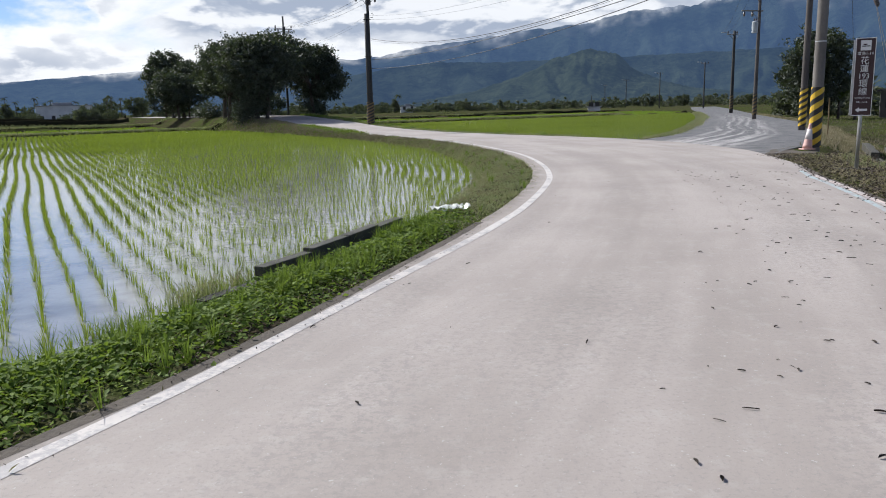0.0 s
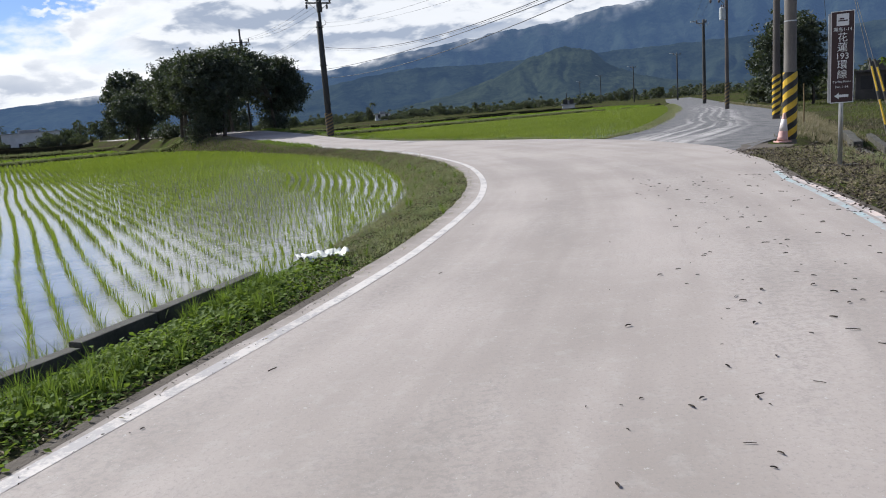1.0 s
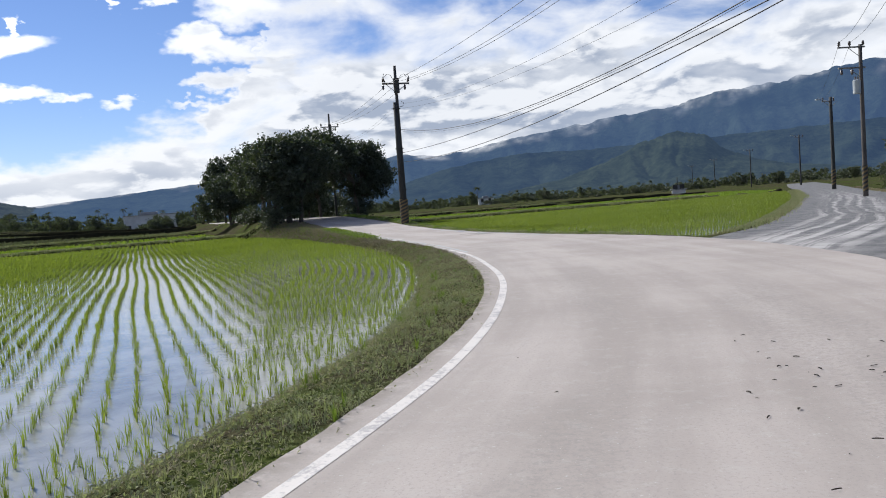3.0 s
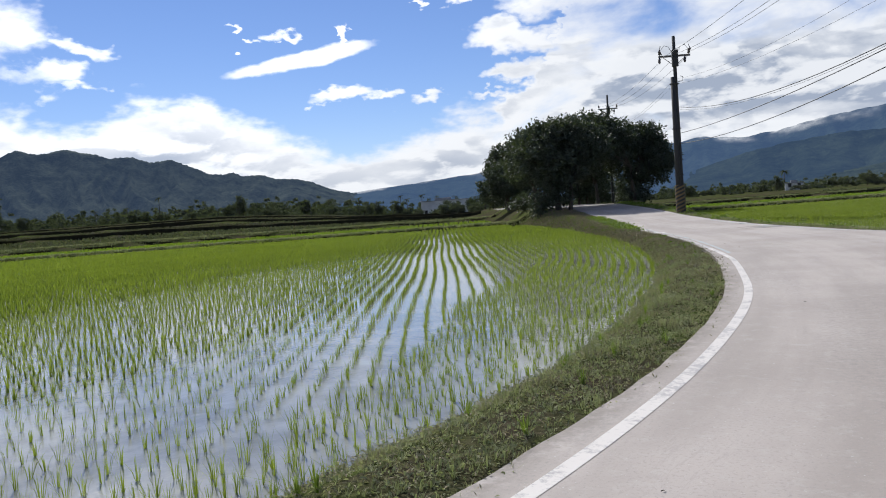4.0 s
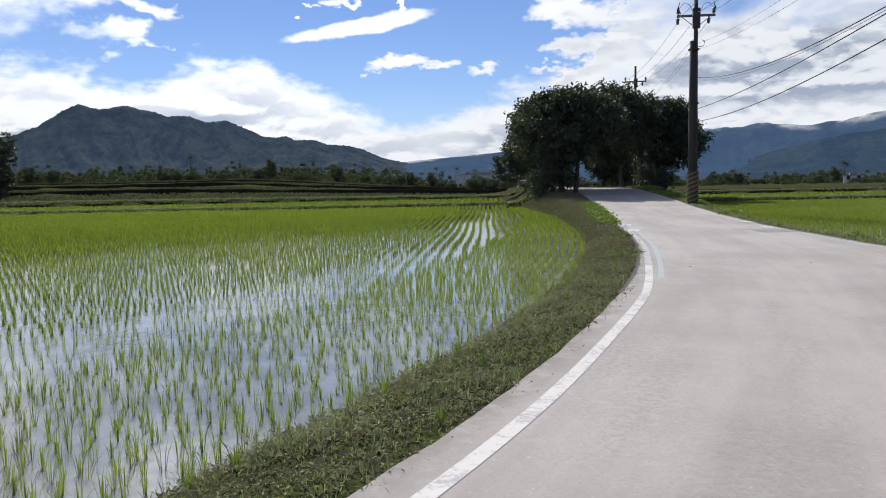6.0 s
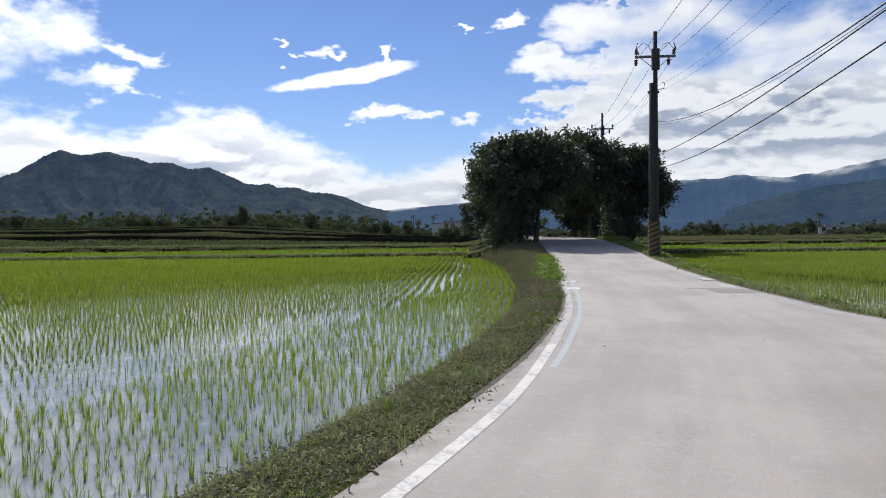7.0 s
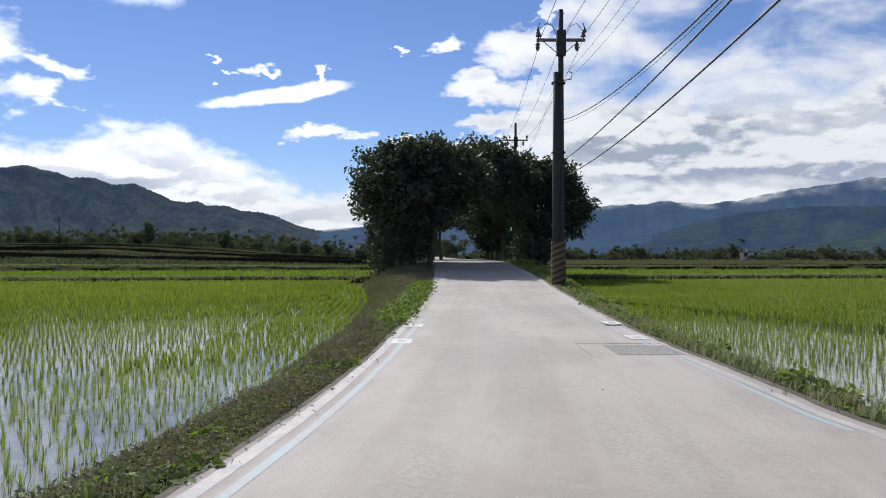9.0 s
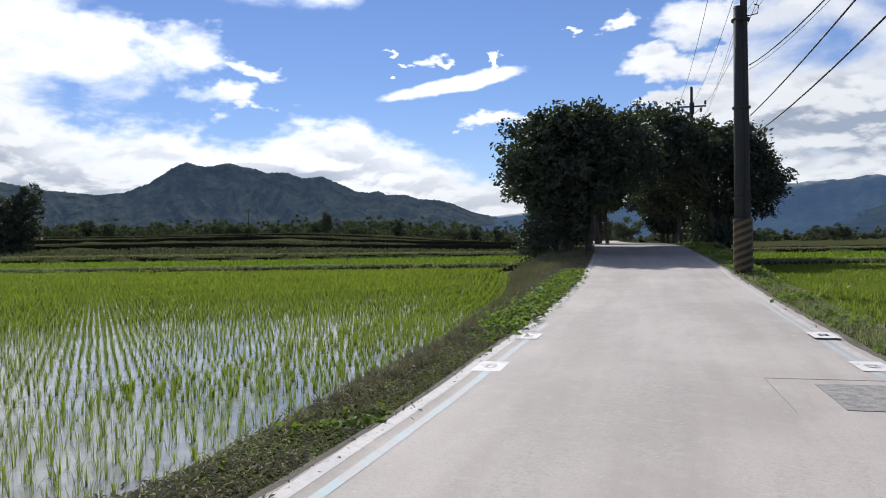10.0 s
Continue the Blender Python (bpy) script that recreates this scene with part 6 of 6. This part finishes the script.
stuff(blades("verge_grass", on_ground(p), 0.035 + 0.10 * clump ** 2, 0.006, 6, 0.8, MAT["grass"]), "short trodden grass on the verge")
p, d = scatter(LEFT, 1, 0.2, 1.5, 10.5, 34, 1.6)
stuff(blades("verge_grass", on_ground(p), 0.17, 0.006, 22, 0.75, MAT["weed"]), "single fresh green tufts on the verge")
p, d = scatter(LEFT, 1, -0.05, 1.6, 1.0, 64, 620)
pick = (wave(p[:, 0] * 1.6, p[:, 1] * 1.6, 5.0) + 0.03 * np.maximum(p[:, 1] - 30, -12) + RNG.normal(0, 0.4, len(p)) > -0.1) & (d + 0.06 * wave(p[:, 0] * 4, p[:, 1] * 4, 2.0) > 0.02)
z = on_ground(p[pick], 0.02)
z[:, 2] = np.where(d[pick] < 0.05, 0.01 + road_z(p[pick, 1]), z[:, 2]) + RNG.uniform(0, 0.03, pick.sum())
stuff(leaves("dead_thatch", z, 0.022, MAT["dry"], up=1.0, ratio=0.25), "dead brown cut grass lying on the verge")
# shaggy edge at the water
p, d = scatter(LEFT, 1, 1.15, 1.5, 10.5, 46, 70)
stuff(blades("bank_grass", on_ground(p, -0.02), 0.13, 0.008, 7, 0.6, MAT["grass"]), "ragged grass at the water's edge")
# rising bank near the trees
p, d = scatter(LEFT, 1, 0.02, 4.2, 22, 72, 560)
ok = (d < np.interp(p[:, 1], [22, 32, 44, 60], [0.8, 1.35, 1.8, 4.2])) & (RNG.uniform(0, 1, len(p)) < 0.25 + 0.75 * ramp(p[:, 1] + 3 * wave(p[:, 0], p[:, 1], 2.0), 22, 33))
p = p[ok]
z = on_ground(p)
z[:, 2] += RNG.uniform(0.0, 1, len(p)) * (0.05 + 0.10 * ramp(wave(p[:, 0] * 1.5, p[:, 1] * 1.5, 4.0), -0.2, 0.8))
stuff(leaves("bank_thatch", z, 0.026, MAT["bank_dry"], up=0.6, ratio=0.35), "dry brown growth on the bank")
p, d = scatter(LEFT, 1, 0.5, 3.6, 40, 70, 26)
p = p[d < np.interp(p[:, 1], [40, 48, 60], [1.3, 2.0, 3.6])]
stuff(blades("bank_tufts", on_ground(p), 0.17, 0.012, 14, 0.8, MAT["bank_dry"]), "dry pale grass tufts on the earth bank", "dry grass")
p, d = scatter(LEFT, 1, 0.8, 3.4, 46, 70, 7)
stuff(blades("bank_tufts", on_ground(p), 0.15, 0.014, 16, 0.8, MAT["weed"]), "small green tufts on the earth bank")
p, d = scatter(LEFT, 1, 0.0, 0.95, 33, 68, 600)
lump = np.maximum(ramp(p[:, 1], 43, 46) * ramp(-p[:, 1], -60, -55), 0.35 * ramp(wave(p[:, 0] * 0.9, p[:, 1] * 0.9, 6.0), 0.2, 0.7)) * ramp(-d, -0.95, -0.45) * (0.75 + 0.25 * wave(p[:, 0] * 2, p[:, 1] * 2, 1.0))
ok = RNG.uniform(0, 1, len(p)) < 0.03 + 0.97 * lump
z = on_ground(p[ok])
z[:, 2] += RNG.uniform(0, 0.30, ok.sum()) * lump[ok]
stuff(leaves("edge_creeper", z, 0.055, MAT["weed"], up=0.9, ratio=0.65), "green creeper spreading along the lane's edge", "weeds")
# crumbs of earth, dead leaves and roots swept against the slab's edge
p, d = scatter(LEFT, 1, -0.20, 0.10, -3, 11, 300)
ok = RNG.uniform(0, 1, len(p)) < ramp(d + 0.09 * wave(p[:, 0] * 2.4, p[:, 1] * 2.4, 4.0), -0.2, 0.1) * (1 - 0.6 * ramp(p[:, 1], 9, 14))
stuff(leaves("edge_litter", np.column_stack([p[ok], np.full(ok.sum(), 0.006)]), 0.011, MAT["litter"], up=1.5, ratio=0.4), "dead leaves and crumbs of earth along the slab's edge", "leaf litter")
# right verge beside the field
p, d = scatter(RIGHT, -1, 0.03, 0.95, 34.5, 76, 330)
lump = ramp(wave(p[:, 0] * 1.1, p[:, 1] * 1.1, 2.5) + 0.02 * (p[:, 1] - 52), -0.1, 0.6)
ok = RNG.uniform(0, 1, len(p)) < (0.1 + 0.9 * lump) * ramp(d, 0.0, 0.25)
z = on_ground(p[ok])
z[:, 2] += RNG.uniform(0, 0.2, ok.sum()) * lump[ok]
stuff(leaves("edge_creeper", z, 0.05, MAT["weed"], up=0.9, ratio=0.65), "green creeper spreading along the lane's edge", "weeds")
p, d = scatter(RIGHT, -1, 0.05, 1.4, 34.5, 70, 90)
stuff(blades("verge_grass", on_ground(p), 0.12, 0.009, 6, 0.6, MAT["grass"]), "short rough grass beside the field")
# dry verge under the sign
p, d = scatter(RIGHT, -1, 0.0, 3.0, -2, 20.5, 420)
ok = RNG.uniform(0, 1, len(p)) < 0.15 + 0.85 * ramp(d, 0.0, 0.5)
stuff(leaves("dry_thatch", on_ground(p[ok], 0.012), 0.04, MAT["dry"], up=1.2, ratio=0.3), "dry brown leaves and cut grass on the verge", "dry grass")
p, d = scatter(RIGHT, -1, 0.25, 3.1, -2, 20.5, 75)
stuff(blades("dry_grass", on_ground(p), 0.065, 0.006, 7, 1.1, MAT["dry"]), "sparse dry grass under the sign", "dry grass")
p, d = scatter(RIGHT, -1, 0.9, 3.2, -2, 20.5, 60)
pick = wave(p[:, 0] * 1.2, p[:, 1] * 1.2, 1.5) > 0.1
p_l, _ = scatter(RIGHT, -1, -0.05, 2.4, -2, 20.5, 200)
z = on_ground(p_l, 0.03)
z[:, 2] = np.maximum(z[:, 2], 0.008)
stuff(leaves("brown_litter", z, 0.03, MAT["litter"], up=1.2, ratio=0.45), "dead dark brown leaves on the verge", "leaf litter")
stuff(blades("verge_grass", on_ground(p[pick]), 0.14, 0.008, 7, 0.6, MAT["grass"]), "patchy green grass under the sign")
# gravel track's shoulders
p, d = scatter(GRAVEL_R, -1, 0.1, 1.8, 24, 90, 60)
stuff(blades("track_grass", on_ground(p), 0.16, 0.012, 6, 0.6, MAT["dry"]), "dry grass on the shoulder of the track", "dry grass")
p, d = scatter(GRAVEL_L, 1, 0.05, 1.2, 32, 100, 70)
stuff(blades("track_grass", on_ground(p), 0.14, 0.012, 6, 0.6, MAT["grass"]), "green grass on the shoulder of the track")


# fallow field behind the sign
def fallow():
    p = np.column_stack([10 + 65 * RNG.uniform(0, 1, 60000) ** 1.5, RNG.uniform(4, 82, 60000)])
    dd, _ = nearest(p, DITCH)
    gr, _ = nearest(p, GRAVEL_R)
    sr, _ = nearest(p, RIGHT)
    wet = (p[:, 0] - 12.8 > 0) & (p[:, 1] < p[:, 0] + 6.8) & (wave(p[:, 0] * 0.22, p[:, 1] * 0.3, 1.0) > -0.5)
    ok = (-dd > 0.9) & ((-gr > 1.4) | (p[:, 1] < 19)) & (-sr > 3.5) & ~(wet & (RNG.uniform(0, 1, len(p)) < 0.93))
    return p[ok]


p = fallow()
g = wave(p[:, 0] * 0.16, p[:, 1] * 0.24, 2.0) > 0.15
stuff(blades("fallow_grass", on_ground(p[g]), 0.14, 0.014, 5, 0.6, MAT["field_grass"]), "rough green growth in the fallow field")
stuff(blades("fallow_stubble", on_ground(p[~g]), 0.12, 0.014, 4, 0.7, MAT["thatch_dark"]), "brown stubble in the fallow field", "stubble")


# growth on the field banks and terraces
def bank_growth():
    out = []
    for c, w, n in ((71.5, 0.9, 15000), (106, 1.0, 9000)):
        e = np.array([BUND[1], -BUND[0]])
        p = BUND * c + RNG.uniform(-120, 75, n)[:, None] * e + RNG.normal(0, 0.35, n)[:, None] * BUND
        sl, il = nearest(p, LEFT[::4])
        gl, _ = nearest(p, GRAVEL_L)
        wd = np.interp(LEFT[::4][il, 1], WIDTH_Y, WIDTH_W)
        out.append(p[((sl > 2) | (sl < -wd - 1)) & ((gl > 0.5) | (p[:, 1] < 60))])
    return np.vstack(out)


p = bank_growth()
stuff(blades("bank_grass", on_ground(p), 0.22, 0.05, 4, 0.7, MAT["grass"]), "dark rough grass on the field banks")


def terrace_growth():
    n = 26000
    e = np.array([BUND[1], -BUND[0]])
    off = RNG.uniform(108, 230, n)
    p = BUND * off[:, None] + RNG.uniform(-150, 90, n)[:, None] * e
    sl, _ = nearest(p, LEFT[::4])
    return p[(sl > 4) | (p[:, 0] > 0)]


p = terrace_growth()
k = wave(p[:, 0] * 0.05, p[:, 1] * 0.09, 3.0) + 1.2 * ((p @ BUND) < 139) > 0.35
stuff(blades("terrace_grass", on_ground(p[k]), 0.45, 0.2, 4, 0.6, MAT["terrace"]), "rough grass on the fallow terraces")
stuff(blades("terrace_stubble", on_ground(p[~k]), 0.35, 0.2, 4, 0.7, MAT["thatch_dark"]), "dry growth on the fallow terraces", "stubble")


# raised earth banks between the fields and before the terraces
def field_bank(off, s0, s1, height, depth, left):
    """A long uneven bank of earth across the fields."""
    e = np.array([BUND[1], -BUND[0]])
    s = np.arange(s0, s1, 0.8)
    p = BUND * off + s[:, None] * e + (0.25 * np.sin(s * 0.21) + 0.12 * np.sin(s * 0.77))[:, None] * BUND
    sl, il = nearest(p, LEFT[::4])
    wd = np.interp(LEFT[::4][il, 1], WIDTH_Y, WIDTH_W)
    gl, _ = nearest(p, GRAVEL_L)
    ok = (sl > 3.2) if left else ((sl < -wd - 1.6) & (gl > 1.2))
    p, s = p[ok], s[ok]
    if len(p) < 4:
        return
    z = lie(*(p - BUND * 1.2).T)
    h = height * (1 + 0.10 * wave(s * 0.4, s * 0.13, off) + (0.35 * wave(s * 0.045, s * 0.02, off) if off > 130 else 0.0))
    rows = [np.column_stack([p + BUND * d, z + dz]) for d, dz in ((-depth * 0.7, -0.2 + h * 0), (-depth * 0.45, h * 0.75), (-depth * 0.15, h), (depth * 0.4, h * 0.97), (depth * 0.8, -0.1 + h * 0.2))]
    n = len(p)
    i = np.arange(n * 5).reshape(5, n)
    f = np.stack([i[:-1, :-1], i[1:, :-1], i[1:, 1:], i[:-1, 1:]], -1).reshape(-1, 4)
    ob = mesh_np("field_bank", np.vstack(rows), f, MAT["bank"])
    tagged(ob, "dark uneven earth bank between the fields", "bank", kind="structure")


for off, h, dp in ((71.5, 0.30, 0.7), (106, 0.42, 0.8), (140.4, 0.9, 1.0), (165.4, 0.95, 1.0), (190.4, 0.6, 1.0)):
    field_bank(off, -150, 75, h, dp, True)
for off, h, dp in ((71.5, 0.26, 0.7), (106, 0.5, 0.8), (122, 0.4, 0.8)):
    field_bank(off, -40, 110, h, dp, False)


# taller water grass along the kerb of the paddy
p = kerb_line[RNG.integers(0, len(kerb_line), 130)] + RNG.normal(0, 0.07, (130, 2)) + np.array([-0.16, 0.06])
stuff(blades("water_grass", np.column_stack([p, np.full(len(p), WATER - 0.03)]), 0.34, 0.007, 9, 0.45, MAT["grass"]), "thin tall grass standing in the water by the kerb")
p, d = scatter(LEFT, 1, 1.5, 1.95, -3, 8, 60)
stuff(blades("water_grass", on_ground(p, -0.02), 0.32, 0.007, 9, 0.5, MAT["weed"]), "thin tall grass at the paddy's edge")
